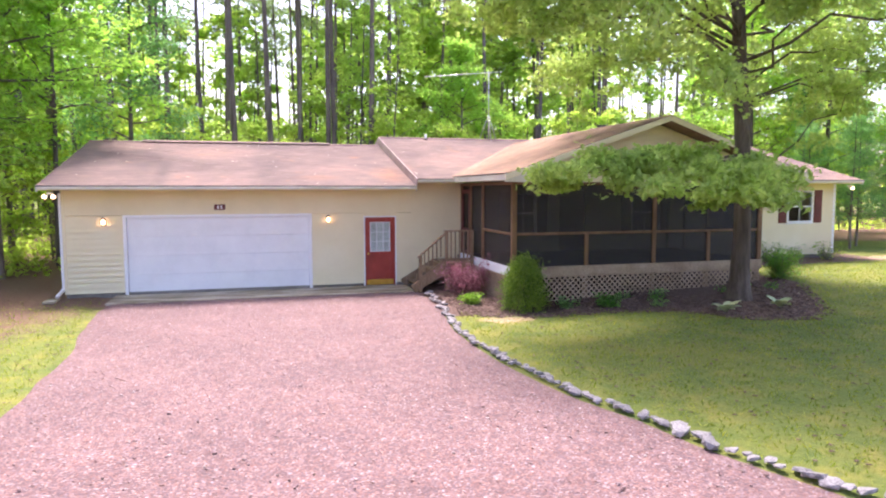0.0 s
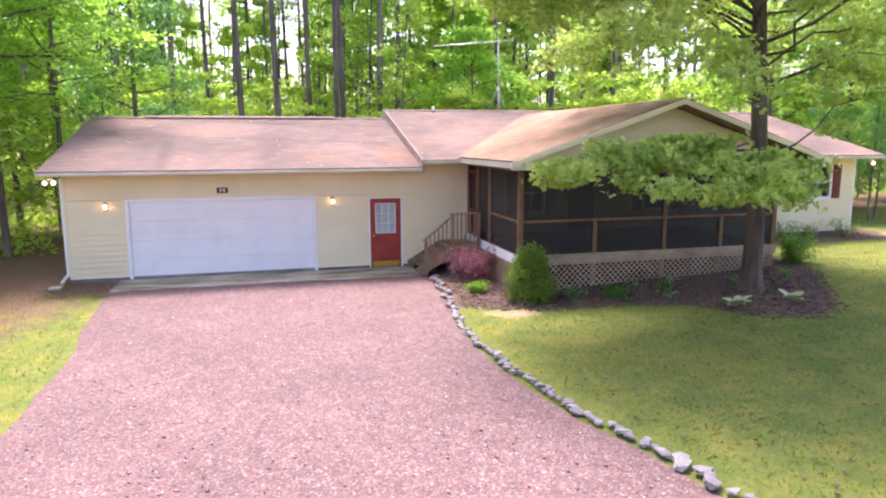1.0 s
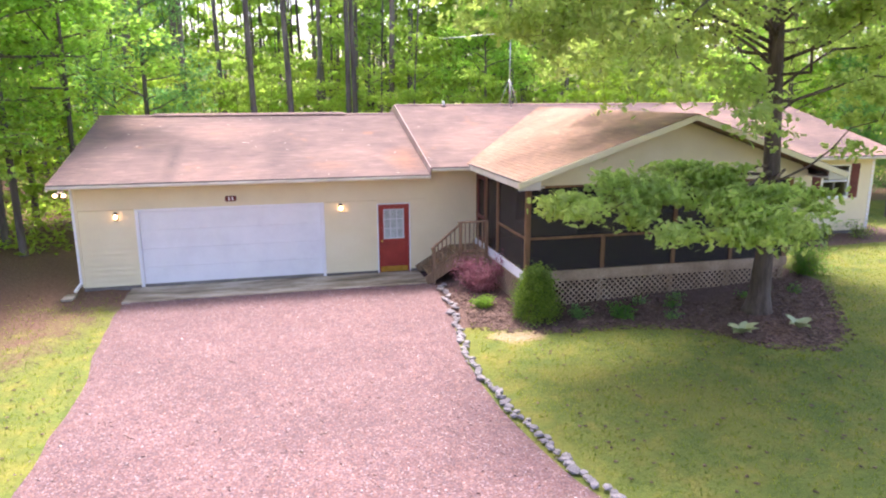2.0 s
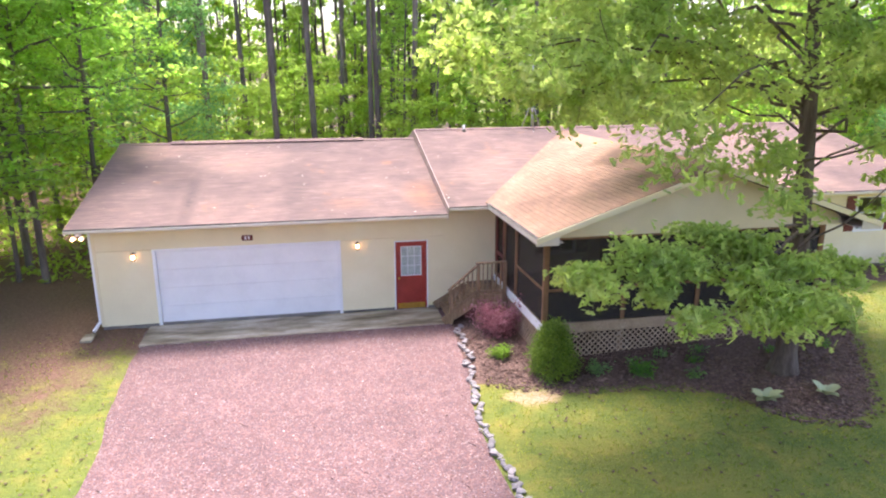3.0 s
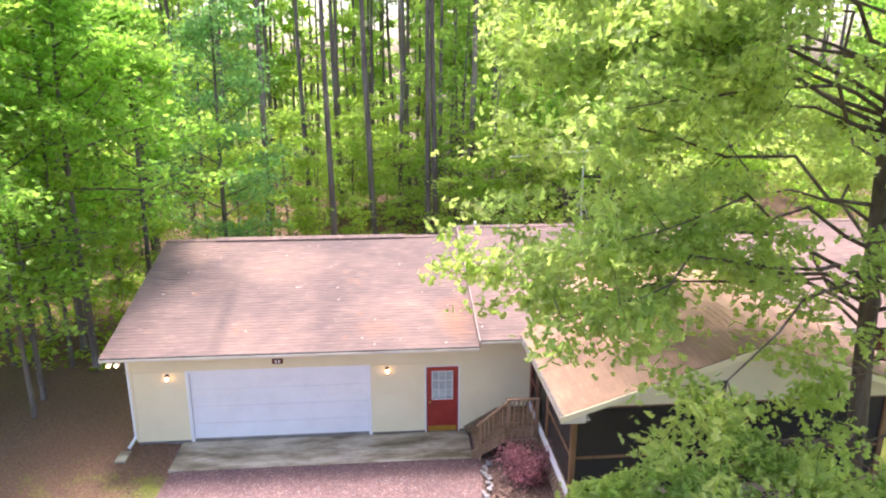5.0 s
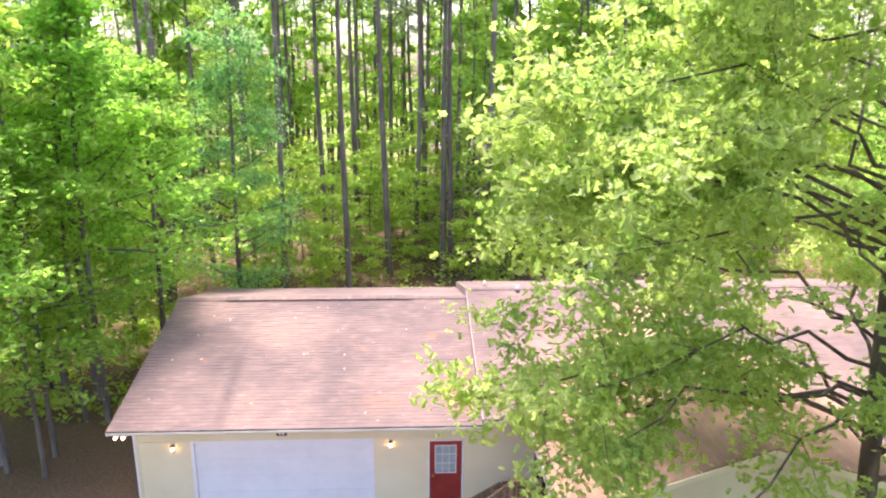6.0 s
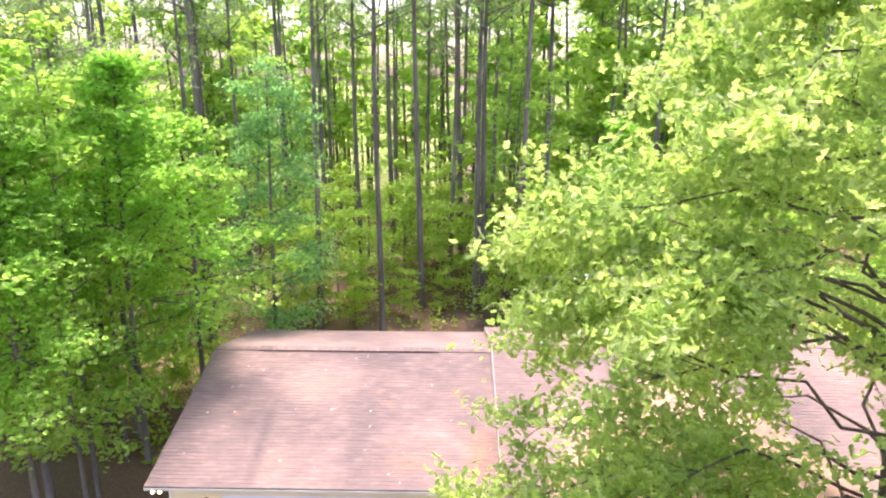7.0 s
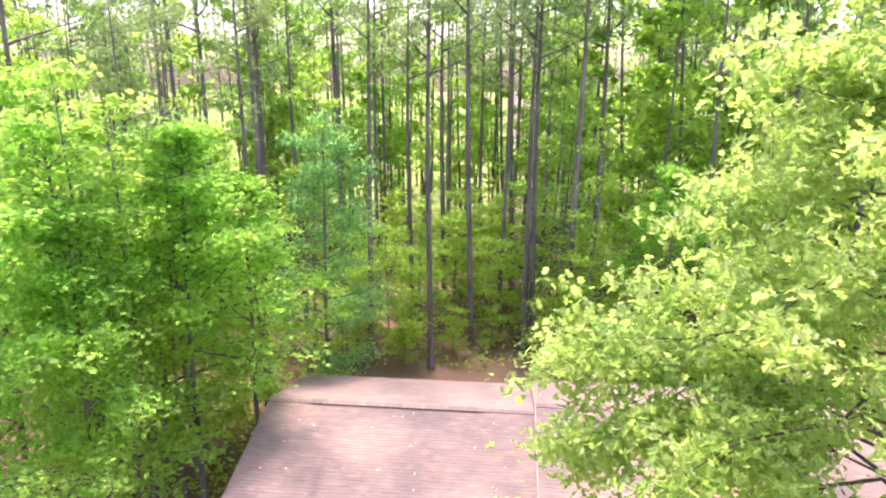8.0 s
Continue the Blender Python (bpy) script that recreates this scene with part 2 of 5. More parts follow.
def gravel_material():
    m, n, l, b = material("pink_gravel", 0.9)
    v = coords(n, l, "Object")
    vo = n.new("ShaderNodeTexVoronoi")
    vo.inputs["Scale"].default_value = 46
    l.new(v, vo.inputs["Vector"])
    sep = n.new("ShaderNodeSeparateColor")
    l.new(vo.outputs["Color"], sep.inputs[0])
    c = ramp_of(n, l, sep.outputs[0], [(0.0, (0.095, 0.057, 0.058)), (0.35, (0.135, 0.084, 0.084)), (0.7, (0.175, 0.112, 0.11)), (0.93, (0.225, 0.152, 0.15)), (1.0, (0.36, 0.3, 0.295))])
    c = mixed(n, l, 0.9, c, ramp_of(n, l, sep.outputs[1], [(0.0, (1.18, 0.95, 0.82)), (0.5, (1.0, 1.0, 1.0)), (1.0, (0.88, 0.98, 1.16))]), "MULTIPLY")
    c = mixed(n, l, 0.85, c, ramp_of(n, l, noise_of(n, l, v, 0.5, 5), [(0.3, (0.82, 0.8, 0.82)), (0.7, (1.16, 1.12, 1.1))]), "MULTIPLY")
    c = mixed(n, l, 0.6, c, ramp_of(n, l, noise_of(n, l, v, 4, 5), [(0.3, (0.8, 0.8, 0.8)), (0.7, (1.2, 1.2, 1.2))]), "MULTIPLY")
    l.new(c, b.inputs["Base Color"])
    bump_of(n, l, b, noise_of(n, l, v, 55, 5, 0.8), 0.3, 0.008)
    return m


GROUND, GRAVEL = ground_material(), gravel_material()


def pebble_material():
    m, n, l, b = material("loose_pebble", 0.85)
    r = n.new("ShaderNodeNewGeometry").outputs["Random Per Island"]
    l.new(ramp_of(n, l, r, [(0, (0.15, 0.09, 0.088)), (0.5, (0.2, 0.128, 0.128)), (0.9, (0.28, 0.2, 0.2)), (1, (0.66, 0.62, 0.6))]), b.inputs["Base Color"])
    return m


PEBBLE = pebble_material()
PETAL = two_scale("pale_petal", (0.5, 0.42, 0.36), (0.66, 0.6, 0.52), (0.78, 0.74, 0.68), 3, 30, 0.8)
MULCH = two_scale("mulch_chip", (0.06, 0.035, 0.028), (0.15, 0.09, 0.07), (0.3, 0.2, 0.16), 9, 40, 0.9)


# ---- builders ----
def thing(name, label, category, place=(0, 0, 0), group="", kind=""):
    e = new(name)
    e.location = place
    return tagged(e, label, category, group, kind)


def mesh_of(name, verts, faces, mat, smooth=False):
    me = bpy.data.meshes.new(name)
    me.from_pydata(verts, [], faces)
    me.materials.append(mat)
    if smooth:
        me.polygons.foreach_set("use_smooth", [True] * len(me.polygons))
    me.update()
    return me


def part(name, bm, mat, parent, label="", place=(0, 0, 0)):
    me = bpy.data.meshes.new(name)
    bm.normal_update()
    bm.to_mesh(me)
    bm.free()
    me.materials.append(mat)
    ob = new(name, me)
    ob.parent = parent
    ob.location = place
    return tagged(ob, label)


def part_data(name, me, parent, label="", place=(0, 0, 0)):
    ob = new(name, me)
    ob.parent, ob.location = parent, place
    return tagged(ob, label)


def add_box(bm, x0, x1, y0, y1, z0, z1, bevel=0.0):
    g = bmesh.ops.create_cube(bm, size=1.0, matrix=Matrix.Translation(((x0 + x1) / 2, (y0 + y1) / 2, (z0 + z1) / 2)) @ Matrix.Diagonal((x1 - x0, y1 - y0, z1 - z0, 1)))
    if bevel:
        edges = list({e for v in g["verts"] for e in v.link_edges})
        bmesh.ops.bevel(bm, geom=edges, offset=bevel, segments=1, affect="EDGES")
    return g


def box(x0, x1, y0, y1, z0, z1, bevel=0.006):
    bm = bmesh.new()
    add_box(bm, x0, x1, y0, y1, z0, z1, bevel)
    return bm


def beam(a, b, w, h, bevel=0.005):
    """A straight timber from a to b; w across, h upright."""
    a, b = Vector(a), Vector(b)
    d = b - a
    bm = bmesh.new()
    add_box(bm, 0, d.length, -w / 2, w / 2, -h / 2, h / 2, bevel)
    x = d.normalized()
    y = Vector((0, 0, 1)).cross(x)
    y = y.normalized() if y.length > 1e-4 else Vector((0, 1, 0))
    z = x.cross(y)
    m = Matrix((x, y, z)).transposed().to_4x4()
    bmesh.ops.transform(bm, matrix=Matrix.Translation(a) @ m, verts=bm.verts)
    return bm


def prism(points, y0, y1):
    """An upright polygon of (x, z), thick from y0 to y1."""
    bm = bmesh.new()
    f = [bm.verts.new((x, y0, z)) for x, z in points]
    k = [bm.verts.new((x, y1, z)) for x, z in points]
    bm.faces.new(f)
    bm.faces.new(k[::-1])
    for i in range(len(f)):
        j = (i + 1) % len(f)
        bm.faces.new((f[j], f[i], k[i], k[j]))
    bmesh.ops.recalc_face_normals(bm, faces=bm.faces)
    return bm


def siding_wall(name, rects, y, back, parent, label="", lap=0.15, left=None, right=None):
    """A wall facing -y: a solid panel per stretch, clad in overlapping boards. left, right: x by height, for sloping ends."""
    v, f = [], []
    for x0, x1, z0, z1 in rects:
        lf, rt = left or (lambda z: x0), right or (lambda z: x1)
        i = len(v)
        v += [(lf(z0), y, z0), (rt(z0), y, z0), (rt(z1), y, z1), (lf(z1), y, z1), (lf(z0), back, z0), (rt(z0), back, z0), (rt(z1), back, z1), (lf(z1), back, z1)]
        f += [(i, i + 1, i + 2, i + 3), (i + 5, i + 4, i + 7, i + 6), (i, i + 3, i + 7, i + 4), (i + 1, i + 5, i + 6, i + 2), (i + 3, i + 2, i + 6, i + 7), (i, i + 4, i + 5, i + 1)]
    w = part_data(name, mesh_of(name, v, f, SIDING), parent, label)
    for x0, x1, z0, z1 in rects:
        lf, rt = left or (lambda z: x0), right or (lambda z: x1)
        z = z0
        while z < z1 - 1e-4:
            t = min(z + lap, z1)
            q = [(lf(z), y - 0.042, z), (rt(z), y - 0.042, z), (rt(t), y - 0.005, t), (lf(t), y - 0.005, t), (lf(z), y - 0.001, z), (rt(z), y - 0.001, z)]
            part_data("siding_board", mesh_of("siding_board", q, [(0, 1, 2, 3), (4, 5, 1, 0), (0, 3, 4), (1, 5, 2)], SIDING), w)
            z = t
    return w


def shingled_slope(name, parent, origin, along, up, length, a0, a1, thick=0.1, course=0.14, label="", mat=None):
    """A roof slope in lapped courses. a0, a1: where a course begins and ends along the eave, by the way up."""
    o, e, s = Vector(origin), Vector(along).normalized(), Vector(up).normalized()
    nrm = e.cross(s)
    nrm = nrm if nrm.z > 0 else -nrm
    top = [o + e * a0(0), o + e * a1(0), o + e * a1(length) + s * length, o + e * a0(length) + s * length]
    v = [p - nrm * 0.004 for p in top] + [p - nrm * thick for p in top]
    f = [(0, 1, 2, 3), (7, 6, 5, 4), (0, 4, 5, 1), (1, 5, 6, 2), (2, 6, 7, 3), (3, 7, 4, 0)]
    mat = mat or SHINGLE
    r = part_data(name, mesh_of(name, v, f, mat), parent, label)
    n = max(1, round(length / course))
    for k in range(n):
        u0, u1 = length * k / n, length * (k + 1) / n
        q = [o + e * a0(u0) + s * u0 + nrm * 0.005, o + e * a1(u0) + s * u0 + nrm * 0.005, o + e * a1(u1) + s * u1, o + e * a0(u1) + s * u1, o + e * a0(u0) + s * u0 - nrm * 0.002, o + e * a1(u0) + s * u0 - nrm * 0.002]
        part_data("shingle_course", mesh_of("shingle_course", q, [(0, 1, 2, 3), (4, 5, 1, 0)], mat), r)
    return r


def tube(path, radii, sides, verts, faces):
    """A tapered round limb, added to verts and faces."""
    path = [Vector(p) for p in path]
    start = len(verts)
    side = None
    for k, p in enumerate(path):
        d = (path[min(k + 1, len(path) - 1)] - path[max(k - 1, 0)]).normalized()
        if side is None:
            side = d.orthogonal().normalized()
        side = (side - d * side.dot(d)).normalized()
        o = d.cross(side)
        for j in range(sides):
            a = 2 * math.pi * j / sides
            verts.append(p + (side * math.cos(a) + o * math.sin(a)) * radii[k])
    for k in range(len(path) - 1):
        for j in range(sides):
            a, b = start + k * sides + j, start + k * sides + (j + 1) % sides
            faces.append((a, b, b + sides, a + sides))
    faces.append(tuple(start + (len(path) - 1) * sides + j for j in range(sides)))
    faces.append(tuple(start + j for j in range(sides))[::-1])


# half outlines of a leaf: the way along it and out to the side
LEAF_SHAPES = {"plain": ((0.5, 0.5),), "broad": ((0.3, 0.46), (0.68, 0.42)), "lobed": ((0.3, 0.44), (0.46, 0.17), (0.7, 0.46))}


def leaves(name, mat, centres, size, rng, droop=0.35, width=0.5, flat=0.6, shape="plain"):
    """Folded leaves of one outline at the centres, as one mesh."""
    c = np.asarray(centres, float)
    n = len(c)
    az = rng.uniform(0, 2 * np.pi, n)
    dip = rng.normal(droop, 0.45, n)
    axis = np.stack([np.cos(az) * np.cos(dip), np.sin(az) * np.cos(dip), -np.sin(dip)], 1)
    nr = rng.normal(0, 1 - flat, (n, 3)) + [0, 0, 1]
    side = np.cross(axis, nr)
    side /= np.linalg.norm(side, axis=1, keepdims=True) + 1e-9
    upv = np.cross(side, axis)
    ln = size * rng.uniform(0.6, 1.35, (n, 1))
    fold = rng.uniform(0.0, 0.45, (n, 1))
    rim = LEAF_SHAPES[shape]
    rows = [c - axis * ln * 0.5, c + axis * ln * 0.5]
    for sgn in (1, -1):
        for u, w in rim:
            rows.append(c + axis * ln * (u - 0.5) + (side * sgn + upv * fold) * ln * width * w)
    v = np.stack(rows, 1).reshape(-1, 3)
    m = len(rim)
    tri = []
    for h in (0, 1):
        ids = [0] + [2 + h * m + q for q in range(m)] + [1]
        if shape == "lobed":
            tri += [(0, ids[1], ids[2]), (0, ids[2], 1), (ids[2], ids[3], 1)]
        else:
            tri += [(0, ids[q], ids[q + 1]) for q in range(1, len(ids) - 1)]
    k = np.arange(n)[:, None] * (2 + 2 * m)
    idx = np.concatenate([k + list(q) for q in tri], 1).ravel()
    me = bpy.data.meshes.new(name)
    me.vertices.add(len(v))
    me.vertices.foreach_set("co", v.astype(np.float32).ravel())
    me.loops.add(len(idx))
    me.loops.foreach_set("vertex_index", idx.astype(np.int32))
    me.polygons.add(len(idx) // 3)
    me.polygons.foreach_set("loop_start", np.arange(0, len(idx), 3, dtype=np.int32))
    me.update(calc_edges=True)
    me.materials.append(mat)
    return me


def limb_path(rng, start, direction, length, bend, steps=6, lift=0.0):
    p, d = Vector(start), Vector(direction).normalized()
    out = [p.copy()]
    for _ in range(steps):
        d = (d + Vector(rng.normal(0, bend, 3)) + Vector((0, 0, lift))).normalized()
        p = p + d * (length / steps)
        out.append(p.copy())
    return out


def clump(rng, at, spread, count, flat=0.4):
    return np.asarray(at) + rng.normal(0, 1, (count, 3)) * [spread, spread, spread * flat]


def tree(name, label, seed, height, radius, crown_from, reach, limbs, twigs, per, size, bark, leaf, place, lean=0.03, top=0.35, lift=0.05, spread=0.5, flat=0.4, droop=0.35, width=0.5, sides=8, shape="plain", level=0.6):
    """A tree: a tapered trunk with limbs, and a crown of leaves round the twigs."""
    rng = np.random.default_rng(seed)
    root = thing(name, label, "tree", place)
    v, f = [], []
    path = limb_path(rng, (0, 0, -0.15), (rng.normal(0, lean), rng.normal(0, lean), 1), height + 0.15, lean, 9, 0.03)
    rad = [radius * (1.5 if k == 0 else 1.0) * (1 - 0.8 * (k / 9) ** 1.2) for k in range(10)]
    path.insert(1, path[0].lerp(path[1], 0.16))
    rad.insert(1, radius * 1.05)
    tube(path, rad, sides, v, f)
    pts = []

    def trunk_at(z):
        for a, b in zip(path, path[1:]):
            if a.z <= z <= b.z:
                return a.lerp(b, (z - a.z) / (b.z - a.z))
        return path[-1].copy()

    for k in range(limbs):
        h = crown_from + (height - crown_from) * ((k + rng.uniform(0, 0.8)) / limbs) * 0.97
        frac = (h - crown_from) / (height - crown_from)
        far = reach * (1 - (1 - top) * frac ** 1.3) * rng.uniform(0.75, 1.2)
        az = k * 2.4 + rng.uniform(-0.5, 0.5)
        lp = limb_path(rng, trunk_at(h), (math.cos(az), math.sin(az), 0.28 + 0.5 * frac), far, 0.13, 6, lift - 0.05)
        r0 = radius * (0.42 - 0.25 * frac)
        tube(lp, [r0 * (1 - 0.86 * j / 6) for j in range(7)], max(4, sides - 3), v, f)
        for _ in range(twigs):
            j = rng.integers(2, 7)
            d = (lp[j] - lp[j - 1]).normalized() + Vector(rng.normal(0, 0.75, 3))
            tp = limb_path(rng, lp[j], d, far * rng.uniform(0.15, 0.38), 0.2, 3, 0.02)
            tube(tp, [r0 * 0.22, r0 * 0.16, r0 * 0.1, r0 * 0.04], 3, v, f)
            for q in tp[1:]:
                pts.append(clump(rng, q, spread * rng.uniform(0.6, 1.3), per, flat))
    part_data("trunk", mesh_of("trunk", v, f, bark, True), root)
    part_data("crown", leaves("crown", leaf, np.concatenate(pts), size, rng, droop, width, level, shape), root)
    return root


# ---- ground ----
EDGE_R = [(8.15, 0.5), (8.05, -1.4), (7.84, -3.8), (7.52, -5.7), (7.37, -6.8), (7.34, -8.2), (7.43, -9.4), (7.76, -11.6), (8.08, -12.6), (8.28, -13.6), (8.55, -14.4), (9.3, -16.2), (10.5, -19.0), (12.0, -24.0)]
EDGE_L = [(-0.35, 0.5), (-0.3, -1.5), (-0.15, -4.0), (0.1, -6.3), (0.25, -9.0), (0.1, -12.0), (-0.6, -16.0), (-1.5, -24.0)]


def edge_x(table, y):
    ys = [p[1] for p in table][::-1]
    xs = [p[0] for p in table][::-1]
    return float(np.interp(y, ys, xs))


def height_at(x, y):
    """The lie of the land: level before the garage, rising gently past the porch and falling behind the house."""
    h = 0.045 * max(0.0, min(9.0, x - 9.4))
    if y > 12:
        h -= 0.3 * min(1.0, (y - 12) / 8)
    out = max(0.0, -0.7 - x) if x < -0.7 else max(0.0, x - edge_x(EDGE_R, max(-24, min(0.4, y))) - 0.3)
    return h + 0.05 * noise.noise((x * 0.3, y * 0.3, 0)) * min(1.0, out) - (0.045 if out == 0 and y < 1 else 0.0)


def bed_front(x):
    """The front edge of the planting bed, by x."""
    return float(np.interp(x, [7.3, 8.2, 9.5, 11.2, 12.2, 12.8, 13.3, 14.3, 15.2, 16.2, 16.9, 17.8], [-5.0, -5.4, -6.0, -6.2, -6.6, -7.3, -8.2, -8.75, -8.3, -6.9, -5.9, -4.8]))


def cover_at(x, y):
    """How much grass, mulch and bare soil lies at a place."""
    back = -0.5 if x < 7 else 1.5
    lawn = max(0.0, min(1.0, 0.5 + (back - 1.2 - y) / 3.0)) if x < 7 else max(0.0, min(1.0, 0.5 + (6.0 - y) / 4.0))
    if y > 45:
        lawn = max(lawn, min(1.0, (y - 45) / 15))
    elif x < 0.5:
        lawn = min(lawn, max(0.4, min(0.62, 0.4 + 0.05 * (-3 - y))) + 0.16 * math.exp(-((x + 0.4) / 0.7) ** 2))
    if x < -5 and y <= 45:
        lawn *= max(0.0, min(1.0, 1 - (-5 - x) / 5))
    if x > 30 and y < 45:
        lawn *= max(0.0, min(1.0, 1 - (x - 30) / 10))
    mulch = 0.0
    if 7.3 < x < 17.6 and y > -9:
        mulch = max(0.0, min(1.0, 0.5 + (y - bed_front(x)) / 0.6))
    elif 17.4 < x < 25 and y > -1.6:
        mulch = 0.8
    sand = 0.6 * math.exp(-(((x - 8.75) / 1.1) ** 2 + ((y + 6.1) / 0.7) ** 2))
    sand += 0.6 * math.exp(-(((x - 26) / 3.0) ** 2 + ((y + 1.0) / 1.5) ** 2))
    return lawn, mulch, min(1.0, sand)


def ground_sheet():
    def steps(lo, hi, fine0, fine1, fine):
        core = list(np.arange(fine0, fine1 + 1e-6, fine))
        out, d = [], fine
        while core[-1] < hi:
            d *= 1.35
            core.append(min(hi, core[-1] + d))
        d = fine
        while core[0] > lo:
            d *= 1.35
            core.insert(0, max(lo, core[0] - d))
        return core
    xs, ys = steps(-900, 900, -12, 32, 0.3), steps(-900, 900, -20, 14, 0.3)
    v = [(x, y, height_at(x, y)) for y in ys for x in xs]
    w = len(xs)
    f = [(j * w + i, j * w + i + 1, (j + 1) * w + i + 1, (j + 1) * w + i) for j in range(len(ys) - 1) for i in range(w - 1)]
    me = mesh_of("ground", v, f, GROUND, True)
    a = me.color_attributes.new("cover", "FLOAT_COLOR", "POINT")
    a.data.foreach_set("color", [c for x, y, z in v for c in (*cover_at(x, y), 1.0)])
    tagged(new("ground", me), "patchy green lawn, brown leaf litter and mulch", "ground", kind="structure")


ground_sheet()


def driveway():
    v, f = [], []
    ys = list(np.arange(-24, -0.05, 0.3)) + [-0.2]
    cols = 24
    for y in ys:
        a, b = edge_x(EDGE_L, y) - 0.12 + 0.09 * noise.noise((0, y * 0.9, 3)), edge_x(EDGE_R, y) - 0.05
        for i in range(cols + 1):
            x = a + (b - a) * i / cols
            z = -0.01 + 0.018 * noise.noise((x * 0.5, y * 0.5, 7)) - (0.045 if i in (0, cols) else 0)
            v.append((x, y, z))
    w = cols + 1
    f = [(j * w + i, j * w + i + 1, (j + 1) * w + i + 1, (j + 1) * w + i) for j in range(len(ys) - 1) for i in range(cols)]
    tagged(new("driveway", mesh_of("driveway", v, f, GRAVEL, True)), "driveway of pinkish crushed gravel", "driveway", kind="structure")


driveway()

# ---- house ----
GX0, GX1, HX1, PX0, PX1, PY = -1.55, 7.93, 23.85, 9.5, 16.9, -4.4
RIDGE_Y, BACK = 5.3, 4.75
G_EAVE, G_RISE = (-0.84, 3.0), 0.25
H_EAVE, H_RISE = (-0.9, 3.2), 0.264
house = thing("house", "single-storey cream vinyl-sided house with attached garage and pinkish-brown shingle roof", "house")


def wall(name, rects, y=0.0, back=0.16, label=""):
    return siding_wall(name, rects, y, y + back, house, label)


wall("front_wall_garage", [(GX0, -0.06, 0.09, 2.2), (4.94, 6.49, 0.09, 2.2), (7.48, GX1, 0.09, 2.2), (6.49, 7.48, 2.102, 2.2), (GX0, GX1, 2.2, 2.96)], label="cream vinyl lap siding")
wall("front_wall", [(GX1, 9.4, 0.09, 3.1), (9.4, 11.2, 0.88, 3.1), (11.2, 12.0, 0.88, 1.5), (11.2, 12.0, 2.75, 3.1), (12.0, 12.85, 0.88, 3.1), (12.85, 13.8, 2.85, 3.1), (13.8, 15.5, 0.88, 3.1), (15.5, 16.5, 0.88, 1.5), (15.5, 16.5, 2.75, 3.1),
                    (16.5, 17.2, 0.88, 3.1), (17.2, 18.93, 0.52, 3.1), (18.93, 19.75, 0.52, 1.5), (18.93, 19.75, 2.75, 3.1), (19.75, 21.79, 0.52, 3.1), (21.79, 22.84, 0.52, 1.7), (21.79, 22.84, 2.82, 3.1), (22.84, HX1, 0.52, 3.1)])
part("foundation", box(9.4, 17.2, 0.01, 0.15, -0.2, 0.875, 0), BLOCK, house, "grey block foundation under the porch")
part("foundation", box(17.2, HX1 - 0.03, 0.01, 0.15, -0.2, 0.515, 0), BLOCK, house, "grey block foundation")
part("foundation", box(GX0, 9.4, 0.01, 0.15, -0.2, 0.085, 0), BLOCK, house)
part("side_wall", box(GX0, GX0 + 0.16, 0.17, 9.9, 0.0, 2.96, 0), SIDING, house)
part("side_wall", box(HX1 - 0.16, HX1, 0.17, 9.9, 0.0, 3.1, 0), SIDING, house)
part("back_wall", box(GX0, HX1, 9.9, 10.06, -0.4, 3.1, 0), SIDING, house)
part("gable_wall", prism([(0.1, 2.97), (9.9, 2.97), (9.9, 3.2), (5.3, 4.4)], 0, 0.16), SIDING, house).matrix_basis = Matrix.Translation((GX0 + 0.16, 0, 0)) @ Matrix.Rotation(radians(90), 4, "Z")
part("gable_wall", prism([(0.1, 3.11), (9.9, 3.11), (9.9, 3.35), (5.3, 4.6)], 0, 0.16), SIDING, house).matrix_basis = Matrix.Translation((HX1, 0, 0)) @ Matrix.Rotation(radians(90), 4, "Z")
part("house_floor", box(GX0 + 0.16, HX1 - 0.16, 0.16, 9.9, -0.1, 0.06, 0), DARKROOM, house)
part("inner_wall", box(GX0 + 0.2, HX1 - 0.2, 2.6, 2.7, 0.07, 2.9, 0), DARKROOM, house)
part("corner_trim", box(GX0 - 0.02, GX0 + 0.05, -0.04, 0.09, 0.09, 2.87), SIDING, house)
part("corner_trim", box(HX1 - 0.09, HX1 + 0.02, -0.035, 0.09, 0.52, 3.08), WHITE, house)


def plain_slope(name, *args, **kw):
    return shingled_slope(name, house, *args, **kw)


def roof(eave, rise, x0, x1):
    y0, z0 = eave
    run = RIDGE_Y - y0
    ln = math.hypot(run, run * rise)
    plain_slope("roof", (x0, y0, z0), (1, 0, 0), (0, 1, rise), ln, lambda u: 0, lambda u: x1 - x0, label="pinkish-brown asphalt shingles with moss stains")
    plain_slope("roof", (x0, RIDGE_Y + BACK, z0 + (run - BACK) * rise), (1, 0, 0), (0, -1, rise), math.hypot(BACK, BACK * rise), lambda u: 0, lambda u: x1 - x0)
    return z0 + run * rise


RX0, RX1 = -1.92, 24.15
g_top = roof(G_EAVE, G_RISE, RX0, GX1)
h_top = roof(H_EAVE, H_RISE, GX1, RX1)
